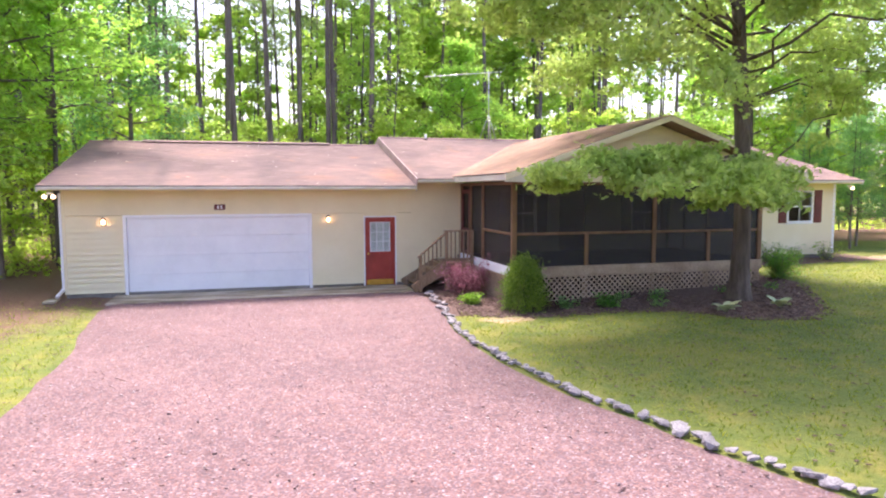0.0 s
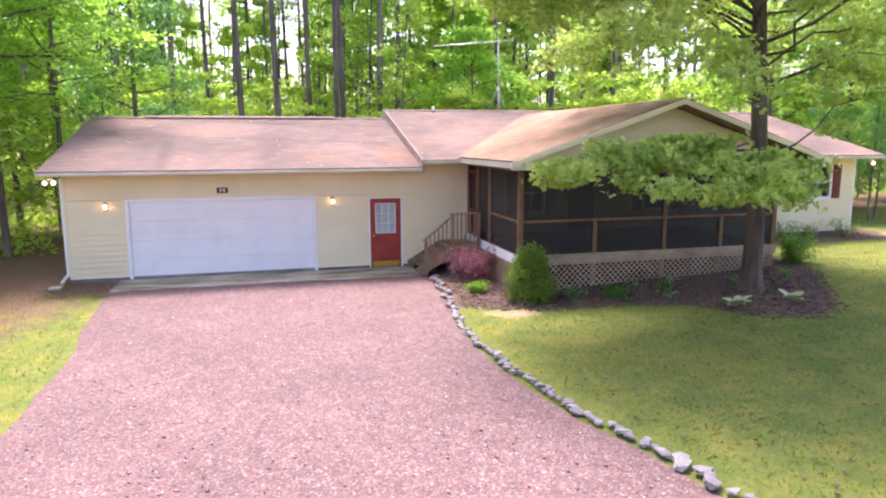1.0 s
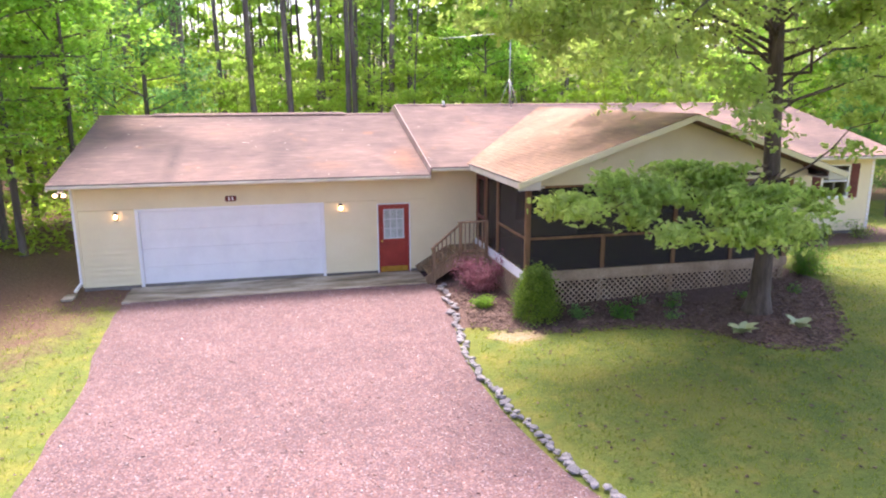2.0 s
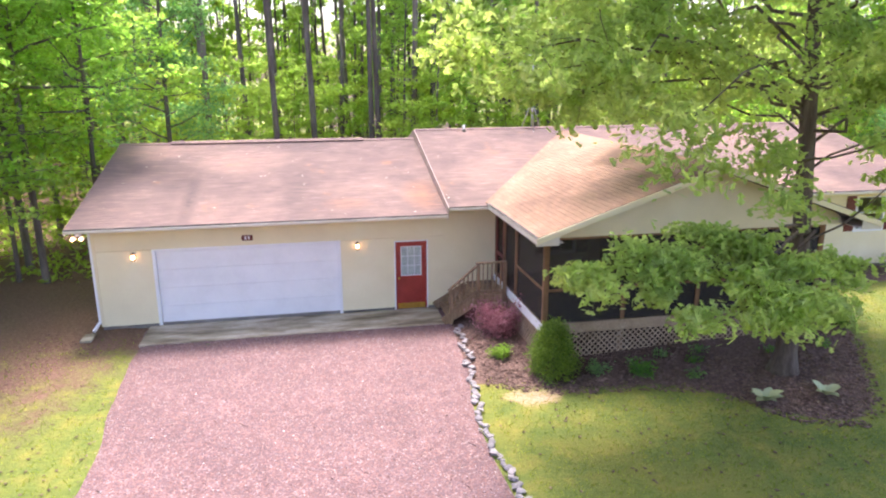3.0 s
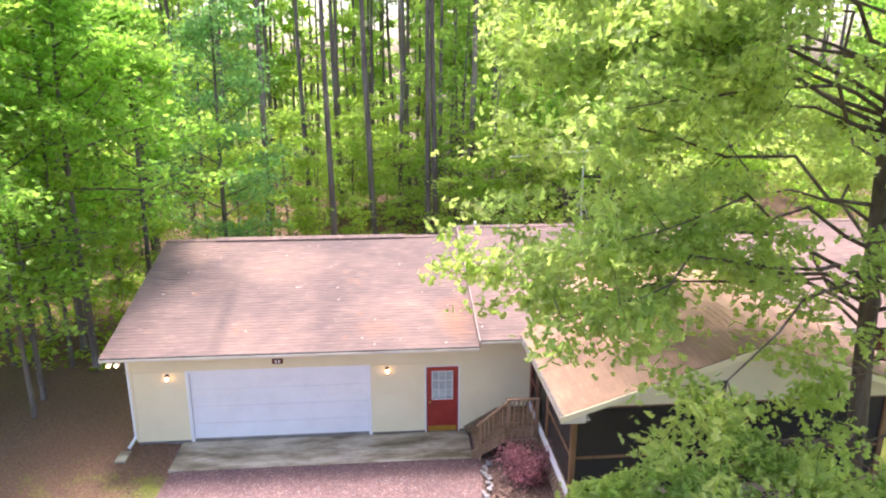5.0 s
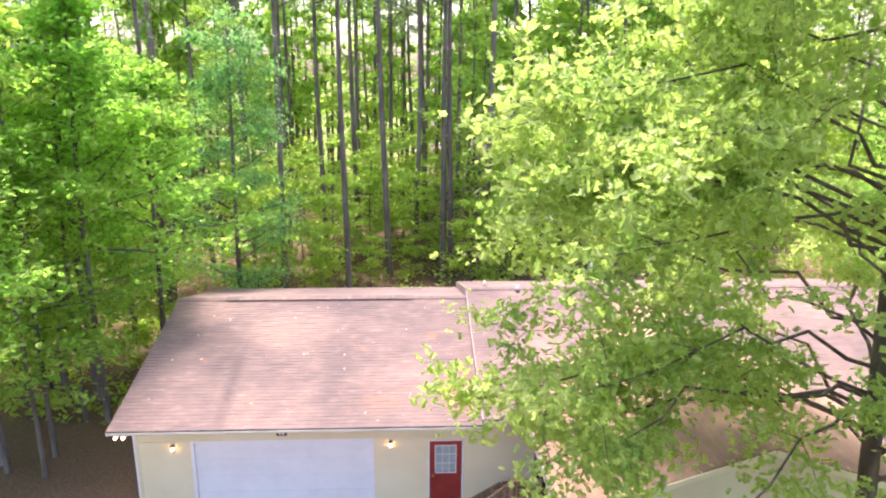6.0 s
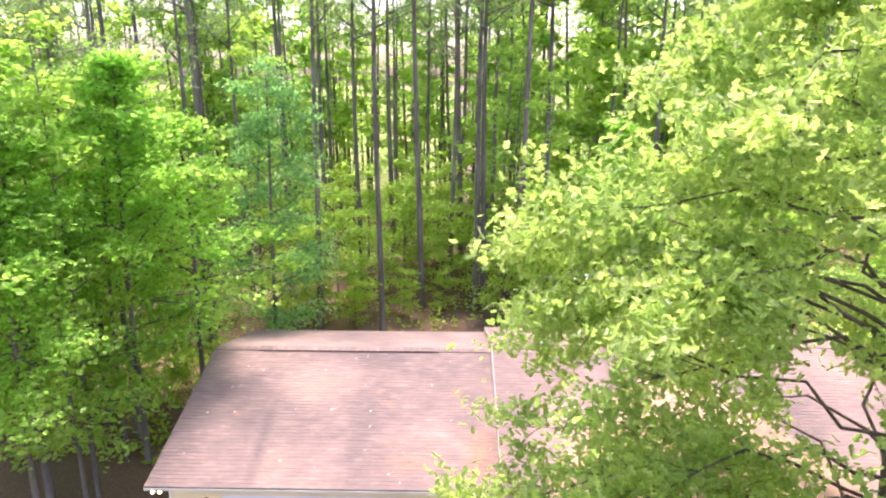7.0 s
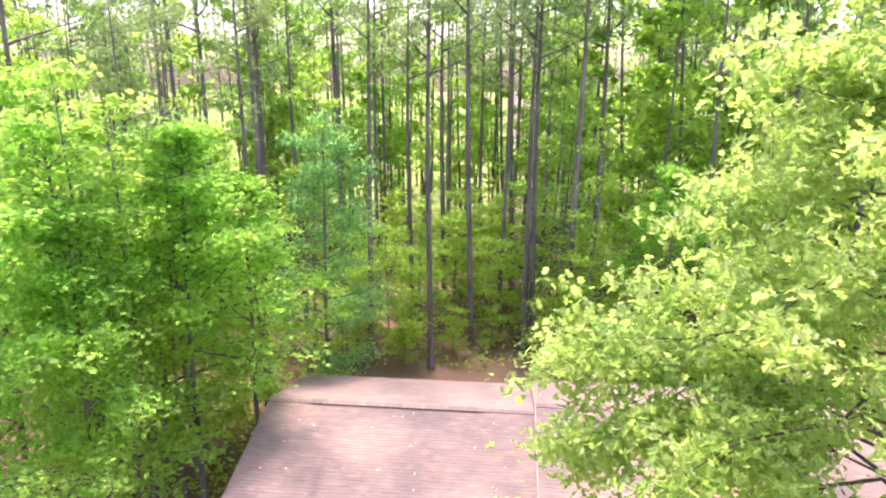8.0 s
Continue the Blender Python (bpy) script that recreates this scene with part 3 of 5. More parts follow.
# ridge caps and the raised vent on the garage's ridge
part("ridge_cap", prism([(-0.16, -0.035), (0, 0.012), (0.16, -0.035), (0.16, -0.015), (0, 0.034), (-0.16, -0.015)], 0, GX1 - RX0), SHINGLE, house).matrix_basis = Matrix.Translation((GX1, RIDGE_Y, g_top)) @ Matrix.Rotation(radians(90), 4, "Z")
part("ridge_cap", prism([(-0.16, -0.035), (0, 0.012), (0.16, -0.035), (0.16, -0.015), (0, 0.034), (-0.16, -0.015)], 0, RX1 - GX1), SHINGLE, house).matrix_basis = Matrix.Translation((RX1, RIDGE_Y, h_top)) @ Matrix.Rotation(radians(90), 4, "Z")
part("ridge_vent", prism([(-0.2, -0.03), (0, 0.04), (0.2, -0.03), (0.2, 0.01), (0, 0.075), (-0.2, 0.01)], 0, 6.35), SHINGLE, house, "raised shingled ridge vent").matrix_basis = Matrix.Translation((6.08, RIDGE_Y, g_top)) @ Matrix.Rotation(radians(90), 4, "Z")
# eaves: fascia, drip edge, soffit
for x0, x1, (ey, ez) in ((RX0, GX1, G_EAVE), (GX1 + 0.02, 9.06, H_EAVE), (17.55, RX1, H_EAVE)):
    part("fascia", box(x0, x1, ey + 0.005, ey + 0.03, ez - 0.1, ez - 0.02), SIDING, house, "cream eave fascia")
    part("eave_trim", box(x0, x1, ey - 0.055, ey - 0.031, ez - 0.105, ez - 0.035), FASCIA, house, "off-white eave trim")
    part("drip_edge", box(x0, x1, ey - 0.03, ey + 0.0, ez - 0.05, ez + 0.008), GUTTER, house, "dark drip edge")
    part("soffit", box(x0, x1, ey + 0.03, -0.02, ez - 0.125, ez - 0.1), SIDING, house)
    bz = ez + (RIDGE_Y - ey - BACK) * (G_RISE if ez == G_EAVE[1] else H_RISE)
    part("fascia", box(x0, x1, RIDGE_Y + BACK - 0.03, RIDGE_Y + BACK - 0.005, bz - 0.13, bz - 0.02), WHITE, house)
for x, (ey, ez), rise in ((RX0, G_EAVE, G_RISE), (RX1, H_EAVE, H_RISE), (GX1 - 0.01, H_EAVE, H_RISE)):
    top = ez + (RIDGE_Y - ey) * rise
    for a, b, low in ((ey, RIDGE_Y, ez), (RIDGE_Y + BACK, RIDGE_Y, top - BACK * rise)):
        if 0 < x < 20:
            part("rake_flashing", beam((x, a, low - 0.175), (x, b, top - 0.175), 0.03, 0.37), FLASH, house, "faded pinkish flashing board at the roof step")
        else:
            part("rake_board", beam((x, a, low - 0.1), (x, b, top - 0.1), 0.03, 0.13), WHITE, house, "white rake board")

# porch gable roof, its valleys running into the main slope
AX, P_EAVE_X, P_FRONT, P_Z, P_TOP = 13.44, 9.06, -5.1, 3.26, 4.74
P_RISE = (P_TOP - P_Z) / (AX - P_EAVE_X)
half = AX - P_EAVE_X
ln = math.hypot(half, half * P_RISE)
y_meet = H_EAVE[0] + (P_TOP - H_EAVE[1]) / H_RISE
for sgn in (1, -1):
    plain_slope("porch_roof", (AX - sgn * half, P_FRONT, P_Z), (0, 1, 0), (sgn, 0, P_RISE), ln,
                lambda u: 0, lambda u: (H_EAVE[0] - P_FRONT) + 0.12 + (y_meet - H_EAVE[0]) * u / ln, thick=0.09, label="tan asphalt shingles", mat=TANSHINGLE)
    part("rake_board", beam((AX - sgn * (half + 0.02), P_FRONT - 0.02, P_Z - 0.09), (AX, P_FRONT - 0.02, P_TOP - 0.09), 0.035, 0.13), SIDING, house, "cream rake board")
    part("cornice_return", prism([(AX - sgn * (half + 0.02), P_Z - 0.2), (AX - sgn * (half - 0.52), P_Z - 0.2), (AX - sgn * (half - 0.52), P_Z + 0.02), (AX - sgn * (half + 0.02), P_Z - 0.06)], P_FRONT + 0.0, P_FRONT + 0.03), FASCIA, house, "off-white boxed eave end")
    part("fascia", box(AX - sgn * half - 0.015, AX - sgn * half + 0.015, P_FRONT, H_EAVE[0] + 0.1, P_Z - 0.16, P_Z - 0.02), FASCIA, house)
    part("drip_edge", box(AX - sgn * half - 0.03, AX - sgn * half + 0.03, P_FRONT - 0.03, H_EAVE[0] - 0.02, P_Z + 0.002, P_Z + 0.018), GUTTER, house)
    lo, hi = sorted((AX - sgn * half, AX - sgn * (half - 0.62)))
    part("soffit", box(lo, hi, P_FRONT + 0.02, -0.95, P_Z - 0.16, P_Z - 0.13), FASCIA, house)
    part("valley", beam((AX - sgn * half, H_EAVE[0] + 0.02, P_Z + 0.01), (AX, y_meet, P_TOP + 0.01), 0.2, 0.012), TANSHINGLE, house)
zg = lambda x: P_TOP - 0.14 - abs(x - AX) * P_RISE
siding_wall("porch_gable", [(0, 0, 3.065, zg(AX) - 0.01)], PY, PY + 0.12, house, "cream siding in the porch gable", left=lambda z: max(P_EAVE_X + 0.55, AX - (zg(AX) - z) / P_RISE), right=lambda z: min(2 * AX - P_EAVE_X - 0.55, AX + (zg(AX) - z) / P_RISE))

# ---- garage door and entry door ----
gdoor = part("garage_door", box(0.0, 4.88, 0.075, 0.1, 0.02, 2.12, 0), WHITE, house, "white sectional garage door")
for k in range(4):
    z0 = 0.03 + 0.523 * k
    part("section", box(0.005, 4.875, 0.035, 0.073, z0, z0 + 0.5205, 0.003), WHITE, gdoor)
for x0, x1, z0, z1 in ((-0.09, 0.0, 0.02, 2.21), (4.88, 4.97, 0.0, 2.21), (0.0, 4.88, 2.12, 2.21)):
    part("garage_door_trim", box(x0, x1, -0.04, 0.12, z0, z1), WHITE, house, "white door trim")
DX0, DX1 = 6.53, 7.44
door = part("entry_door", box(DX0 + 0.1, DX1 - 0.1, 0.02, 0.065, 0.2, 0.98, 0.004), RED, house, "red entry door with nine-pane window")
for nm, x0, x1, z0, z1, mat in (("stile", DX0 + 0.03, DX0 + 0.16, 0.02, 2.0, RED), ("stile", DX1 - 0.16, DX1 - 0.03, 0.02, 2.0, RED), ("top_rail", DX0 + 0.16, DX1 - 0.16, 1.9, 2.0, RED), ("lock_rail", DX0 + 0.16, DX1 - 0.16, 0.9, 1.05, RED), ("kick_plate", DX0 + 0.05, DX1 - 0.05, 0.03, 0.19, BRASS)):
    part(nm, box(x0, x1, 0.0 if mat is RED else -0.012, 0.06 if mat is RED else -0.002, z0, z1, 0.004), mat, door, "brass kick plate" if mat is BRASS else "")
part("bottom_rail", box(DX0 + 0.16, DX1 - 0.16, 0.0, 0.06, 0.02, 0.22, 0.004), RED, door)
part("glass", box(DX0 + 0.16, DX1 - 0.16, 0.03, 0.04, 1.05, 1.9, 0), GLASS, door).visible_shadow = False
part("curtain", box(DX0 + 0.14, DX1 - 0.14, 0.10, 0.11, 1.0, 1.95, 0), CURTAIN, door, "pale grey curtain behind the glass")
for k in range(1, 3):
    x = DX0 + 0.16 + (DX1 - DX0 - 0.32) * k / 3
    part("muntin", box(x - 0.012, x + 0.012, 0.005, 0.03, 1.05, 1.9, 0.003), WHITE, door)
    z = 1.05 + 0.85 * k / 3
    part("muntin", box(DX0 + 0.16, DX1 - 0.16, 0.008, 0.028, z - 0.012, z + 0.012, 0.003), WHITE, door)
for x0, x1, z0, z1 in ((DX0 + 0.15, DX0 + 0.18, 1.03, 1.92), (DX1 - 0.18, DX1 - 0.15, 1.03, 1.92), (DX0 + 0.18, DX1 - 0.18, 1.89, 1.92), (DX0 + 0.18, DX1 - 0.18, 1.03, 1.06)):
    part("glass_frame", box(x0, x1, -0.012, 0.02, z0, z1, 0.004), WHITE, door)
for x0, x1, z0, z1 in ((DX0 - 0.0, DX0 + 0.028, 0.0, 2.06), (DX1 - 0.028, DX1, 0.0, 2.06), (DX0 + 0.028, DX1 - 0.028, 2.005, 2.06)):
    part("door_frame", box(x0, x1, -0.03, 0.1, z0, z1), RED, house, "red door frame")
for x0, x1, z0, z1 in ((DX0 - 0.04, DX0, 0.0, 2.1), (DX1, DX1 + 0.04, 0.0, 2.1), (DX0 - 0.04, DX1 + 0.04, 2.06, 2.1)):
    part("door_trim", box(x0, x1, -0.035, 0.1, z0, z1), WHITE, house)
bm = bmesh.new()
bmesh.ops.create_uvsphere(bm, u_segments=12, v_segments=8, radius=0.035, matrix=Matrix.Translation((DX0 + 0.09, -0.05, 0.98)))
part("door_knob", bm, BRASS, door, "brass knob")


def house_window(x0, x1, z0, z1, shutters=True, y=0.0):
    w = part("window", box(x0 - 0.05, x1 + 0.05, y - 0.045, y + 0.05, z0 - 0.06, z0, 0.004), WHITE, house, "white double-hung window")
    for a, b, c, d in ((x0 - 0.05, x0 + 0.03, z0, z1), (x1 - 0.03, x1 + 0.05, z0, z1), (x0 + 0.03, x1 - 0.03, z1 - 0.04, z1), (x0 + 0.03, x1 - 0.03, z0, z0 + 0.04), (x0 + 0.03, x1 - 0.03, (z0 + z1) / 2 - 0.025, (z0 + z1) / 2 + 0.025)):
        part("frame", box(a, b, y - 0.04, y + 0.08, c, d, 0.004), WHITE, w)
    zm = (z0 + z1) / 2
    for c, d in ((z0 + 0.04, zm - 0.025), (zm + 0.025, z1 - 0.04)):
        part("pane", box(x0 + 0.03, x1 - 0.03, y + 0.03, y + 0.036, c, d, 0), GLASS, w).visible_shadow = False
        xm = (x0 + x1) / 2
        part("muntin", box(xm - 0.01, xm + 0.01, y + 0.0, y + 0.025, c, d, 0.002), WHITE, w)
    if shutters:
        for a, b in ((x0 - 0.42, x0 - 0.07), (x1 + 0.07, x1 + 0.42)):
            s = part("shutter", box(a, b, y - 0.045, y - 0.021, z0 - 0.03, z1 + 0.03, 0.004), SHUTTER, house, "dark red louvred shutter")
            n = 14
            for k in range(n):
                zz = z0 + (z1 - z0) * (k + 0.5) / n
                part("slat", beam((a + 0.05, y - 0.052, zz), (b - 0.05, y - 0.052, zz), 0.012, 0.055, 0), SHUTTER, s)


house_window(21.79, 22.84, 1.7, 2.82)
house_window(11.2, 12.0, 1.5, 2.75)
house_window(15.5, 16.5, 1.5, 2.75)
house_window(18.93, 19.75, 1.5, 2.75)
part("front_door", box(12.88, 13.77, 0.03, 0.08, 0.94, 2.84), SHUTTER, house, "dark red front door inside the porch")

# ---- concrete apron ----
tagged(part("apron", box(-0.34, 7.72, -1.42, -0.01, -0.12, 0.015, 0.012), CONCRETE, None), "stained concrete apron before the garage door", "pavement", kind="structure")

# ---- screened porch ----
porch = thing("screened_porch", "screened wooden porch on a lattice-skirted deck", "porch")
FL, LAND = 0.9, 0.8
part("deck", box(PX0 + 0.02, PX1 - 0.02, PY + 0.02, -0.03, FL - 0.1, FL, 0), WOOD, porch)
part("rim_board", box(PX0 - 0.02, PX1 + 0.02, PY - 0.03, PY + 0.015, FL - 0.2, FL + 0.04), LATTICE, porch, "pale weathered rim board")
for x in (PX0, PX1):
    part("rim_board", box(x - 0.02, x + 0.015, PY + 0.016, -0.03, FL - 0.2, FL + 0.04), WHITE if x == PX0 else WOOD, porch)
part("header", box(PX0, PX1, PY, PY + 0.1, 3.0, 3.06), POSTWOOD, porch)
for x in (PX0 + 0.05, PX1 - 0.05):
    part("header", box(x - 0.05, x + 0.05, PY + 0.1, -0.03, 3.0, 3.06), POSTWOOD, porch)
part("porch_ceiling", box(PX0 + 0.1, PX1 - 0.1, PY + 0.1, -0.03, 3.065, 3.09, 0), WOOD, porch)
for x, w in ((PX0 + 0.06, 0.13), (13.52, 0.1), (PX1 - 0.06, 0.13)):
    part("post", box(x - w / 2, x + w / 2, PY + 0.005, PY + 0.1, FL + 0.04, 3.0), POSTWOOD, porch, "brown-stained post")
for y in (-0.1, -1.0, -2.1):
    for x in (PX0 + 0.05, PX1 - 0.05):
        part("post", box(x - 0.05, x + 0.05, y - 0.05, y + 0.05, FL + 0.04, 3.0), POSTWOOD, porch)
for x in (11.55, 15.2):
    part("stud", box(x - 0.05, x + 0.05, PY + 0.01, PY + 0.09, FL + 0.04, 1.74), POSTWOOD, porch)
for a, b in ((PX0 + 0.13, 13.465), (13.575, PX1 - 0.13)):
    part("screen_rail", box(a, b, PY + 0.01, PY + 0.09, 1.74, 1.8), POSTWOOD, porch)
    part("screen", box(a, b, PY + 0.045, PY + 0.048, FL + 0.04, 3.0, 0), SCREEN, porch, "dark insect screen")
for x in (PX0 + 0.05, PX1 - 0.05):
    part("screen", box(x - 0.002, x + 0.002, PY + 0.11, -0.15, FL + 0.04, 3.0, 0), SCREEN, porch, "dark insect screen")
    part("screen_rail", box(x - 0.035, x + 0.035, PY + 0.1, -2.15, 1.74, 1.8), POSTWOOD, porch)
sdoor = part("screen_door", box(PX0 - 0.0, PX0 + 0.04, -0.94, -0.86, FL + 0.05, 2.88), SHUTTER, porch, "dark red screen door")
part("door_stile", box(PX0, PX0 + 0.04, -0.24, -0.16, FL + 0.05, 2.88), SHUTTER, sdoor)
for z in (FL + 0.05, 1.62, 2.78):
    part("door_rail", box(PX0, PX0 + 0.04, -0.86, -0.24, z, z + 0.1), SHUTTER, sdoor)


def lattice(name, a, b, z0, z1, step=0.15, w=0.04):
    """A panel of crossed slats from a to b (plan), between two heights."""
    a, b = Vector((*a, 0)), Vector((*b, 0))
    d = b - a
    u = d.normalized()
    n = Vector((u.y, -u.x, 0))
    ln, h = d.length, z1 - z0
    pan = part(name, beam(a + Vector((0, 0, z1 - 0.02)), b + Vector((0, 0, z1 - 0.02)), 0.03, 0.05), LATTICE, porch, "diagonal wooden lattice skirt")
    for sgn in (1, -1):
        s = -h
        while s < ln:
            p, q = max(0.0, s), min(ln, s + h)
            if q - p > 0.04:
                za, zb = (p - s), (q - s)
                if sgn < 0:
                    za, zb = h - za, h - zb
                off = n * (0.006 * sgn)
                part("slat", beam(a + u * p + Vector((0, 0, z0 + za)) + off, a + u * q + Vector((0, 0, z0 + zb)) + off, 0.009, w, 0), LATTICE, pan)
            s += step


lattice("lattice_panel", (PX0 + 0.02, PY + 0.02), (PX1 - 0.02, PY + 0.02), -0.02, FL - 0.2)
lattice("lattice_panel", (PX0 + 0.01, -0.1), (PX0 + 0.01, PY + 0.04), -0.02, FL - 0.2)
lattice("lattice_panel", (8.62, -1.49), (PX0 - 0.05, -1.49), -0.02, LAND - 0.25)
for x in (PX0 + 0.1, 11.55, 13.52, 15.2, PX1 - 0.1):
    part("pier", box(x - 0.06, x + 0.06, PY + 0.05, PY + 0.14, -0.1, FL - 0.1), WOOD, porch)

# ---- porch stairs ----
stairs = thing("porch_stairs", "weathered wooden steps with landing and baluster railing", "stairs")
LX0, LX1, SY0, SY1 = 8.6, PX0 - 0.03, -1.42, -0.1
for k in range(8):
    y0 = SY0 + (SY1 - SY0) * k / 8
    part("landing_board", box(LX0, LX1, y0 + 0.004, y0 + (SY1 - SY0) / 8 - 0.004, LAND - 0.06, LAND - 0.02, 0.004), WOOD, stairs)
part("landing_skirt", box(LX0, LX1, SY0 - 0.03, SY0 - 0.002, LAND - 0.26, LAND - 0.02), WOOD, stairs)
for k in range(3):
    z, x = 0.185 * (k + 1), 7.78 + 0.275 * k
    part("tread", box(x, x + 0.3, SY0 + 0.02, SY1, z - 0.04, z, 0.006), WOOD, stairs)
    part("riser", box(x + 0.275, x + 0.295, SY0 + 0.02, SY1, z, z + 0.145, 0.003), WOOD, stairs)
for y in (SY0 - 0.02, SY1 + 0.02):
    part("stringer", beam((7.66, y, 0.06), (8.63, y, 0.64), 0.04, 0.26), WOOD, stairs)
for x, z0, z1 in ((7.88, -0.02, 1.0), (LX0 + 0.05, -0.02, 1.68), (LX1 - 0.06, -0.02, 1.68)):
    part("railing_post", box(x - 0.045, x + 0.045, SY0 - 0.07, SY0 + 0.02, z0, z1), WOOD, stairs)
part("handrail", beam((7.8, SY0 - 0.025, 0.96), (LX0 + 0.05, SY0 - 0.025, 1.66), 0.1, 0.045), WOOD, stairs)
part("handrail", box(LX0 - 0.02, LX1, SY0 - 0.085, SY0 + 0.035, 1.68, 1.72), WOOD, stairs)
part("bottom_rail", beam((7.93, SY0 - 0.025, 0.38), (LX0, SY0 - 0.025, 0.86), 0.04, 0.07), WOOD, stairs)
part("bottom_rail", box(LX0 + 0.1, LX1 - 0.11, SY0 - 0.045, SY0 - 0.005, 0.84, 0.91), WOOD, stairs)
for k in range(5):
    x = 8.0 + 0.12 * k
    zz = 0.96 + (x - 7.8) * 0.82
    part("baluster", box(x - 0.018, x + 0.018, SY0 - 0.043, SY0 - 0.007, zz - 0.56, zz - 0.02, 0.003), WOOD, stairs)
for k in range(5):
    x = LX0 + 0.19 + 0.125 * k
    part("baluster", box(x - 0.018, x + 0.018, SY0 - 0.043, SY0 - 0.007, 0.9, 1.68, 0.003), WOOD, stairs)


# ---- the oak before the porch ----
def oak_tree():
    rng = np.random.default_rng(11)
    base = Vector((14.5, -6.5, 0.2))
    root = thing("oak_tree", "large oak with grey-brown trunk and bright spring-green leaves", "tree", base)
    v, f = [], []
    zs = [-0.15, 0.12, 0.5, 1.5, 3, 5, 7, 9, 11, 13, 15, 18.0]
    rs = [0.46, 0.32, 0.235, 0.195, 0.18, 0.165, 0.15, 0.14, 0.12, 0.09, 0.06, 0.02]
    path = [Vector((0.04 * math.sin(z * 0.7) - 0.012 * max(0, z - 2), 0.04 * math.cos(z * 0.5) + 0.07 * max(0, z - 2.5), z)) for z in zs]
    tube(path, rs, 16, v, f)

    def trunk_at(z):
        for a, b in zip(path, path[1:]):
            if a.z <= z <= b.z:
                return a.lerp(b, (z - a.z) / (b.z - a.z))
        return path[-1].copy()

    # limbs: the height at which each leaves the trunk, its end, and how leafy it is
    ends = [(3.2, (8.8, -7.5, 3.2), 1.1), (3.3, (9.4, -8.7, 3.15), 1.0), (3.2, (10.4, -9.8, 2.9), 0.9), (3.1, (11.9, -9.6, 2.95), 0.8), (3.0, (13.0, -8.9, 2.9), 0.6), (3.4, (10.8, -8.0, 3.3), 0.5),
            (2.6, (17.0, -7.4, 5.3), 0.4), (4.5, (18.2, -6.2, 5.2), 0.45), (5.8, (9.2, -5.4, 6.4), 0.7), (6.0, (7.3, -7.1, 7.0), 0.9), (6.2, (8.0, -8.6, 6.8), 0.7), (6.1, (9.8, -10.2, 6.2), 0.5), (4.4, (11.6, -9.4, 4.9), 0.5), (4.8, (16.6, -8.8, 5.2), 0.4),
            (9.4, (7.6, -5.8, 11.2), 1.1), (9.2, (8.4, -4.9, 10.9), 1.0), (9.0, (8.2, -6.8, 10.5), 1.0), (9.8, (9.0, -4.0, 11.3), 0.9)]
    # the crown above: widest at mid height, rounding off to the top
    n = 76
    for k in range(n):
        t = (k + 0.5) / n
        z = 5.9 + 12.6 * t
        wide = float(np.interp(z, [6, 8, 11, 13.2, 15.5, 17.5, 19], [6.2, 6.5, 6.6, 5.6, 4.4, 2.8, 0.9])) * rng.uniform(0.7, 1.07)
        az = k * 2.39996 + rng.uniform(-0.3, 0.3)
        end = (base.x + wide * math.cos(az), base.y + wide * math.sin(az), z + rng.normal(0, 0.3))
        ends.append((max(4.8, min(15.5, z - 0.3 - 0.14 * wide)), end, 1.0 if math.cos(az) < 0.45 else 0.7))
    pts = []
    for z0, end, dense in ends:
        a, b = trunk_at(z0), Vector(end) - base
        d = b - a
        low = z0 < 4.0
        sag = (0.03 if low else 0.09) * d.length
        lp = []
        for k in range(8):
            t = k / 7
            wob = Vector(rng.normal(0, 0.14, 3)) * (1 if 0 < k < 7 else 0)
            lp.append(a + d * t + Vector((0, 0, sag * math.sin(math.pi * t))) + wob)
        r0 = 0.014 + 0.0045 * d.length
        tube(lp, [r0 * (1 - 0.85 * k / 7) for k in range(8)], 8, v, f)
        for _ in range(int((19 if low else 17) * dense)):
            j = int(rng.integers(3, 8))
            dr = (lp[j] - lp[j - 1]).normalized() * Vector((1, 1, 0.3 if low else 1)) + Vector(rng.normal(0, 0.8, 3)) * Vector((1, 1, 0.16 if low else 0.5))
            tp = limb_path(rng, lp[j], dr, rng.uniform(0.4, 0.95) if low else rng.uniform(0.6, 1.5), 0.08 if low else 0.2, 3, -0.03 if low else 0.0)
            tube(tp, [r0 * 0.25, r0 * 0.18, r0 * 0.11, 0.004], 4, v, f)
            for q in tp[1:]:
                pts.append(clump(rng, q, rng.uniform(0.13, 0.2) if low else rng.uniform(0.15, 0.27), int(rng.integers(22, 40)) if low else int(rng.integers(16, 36)), 0.5))
    part_data("trunk", mesh_of("trunk", v, f, BARK, True), root)
    part_data("crown", leaves("crown", OAKLEAF, np.concatenate(pts), 0.165, rng, 0.5, 0.72, 0.6, "lobed"), root)
    return root


oak_tree()

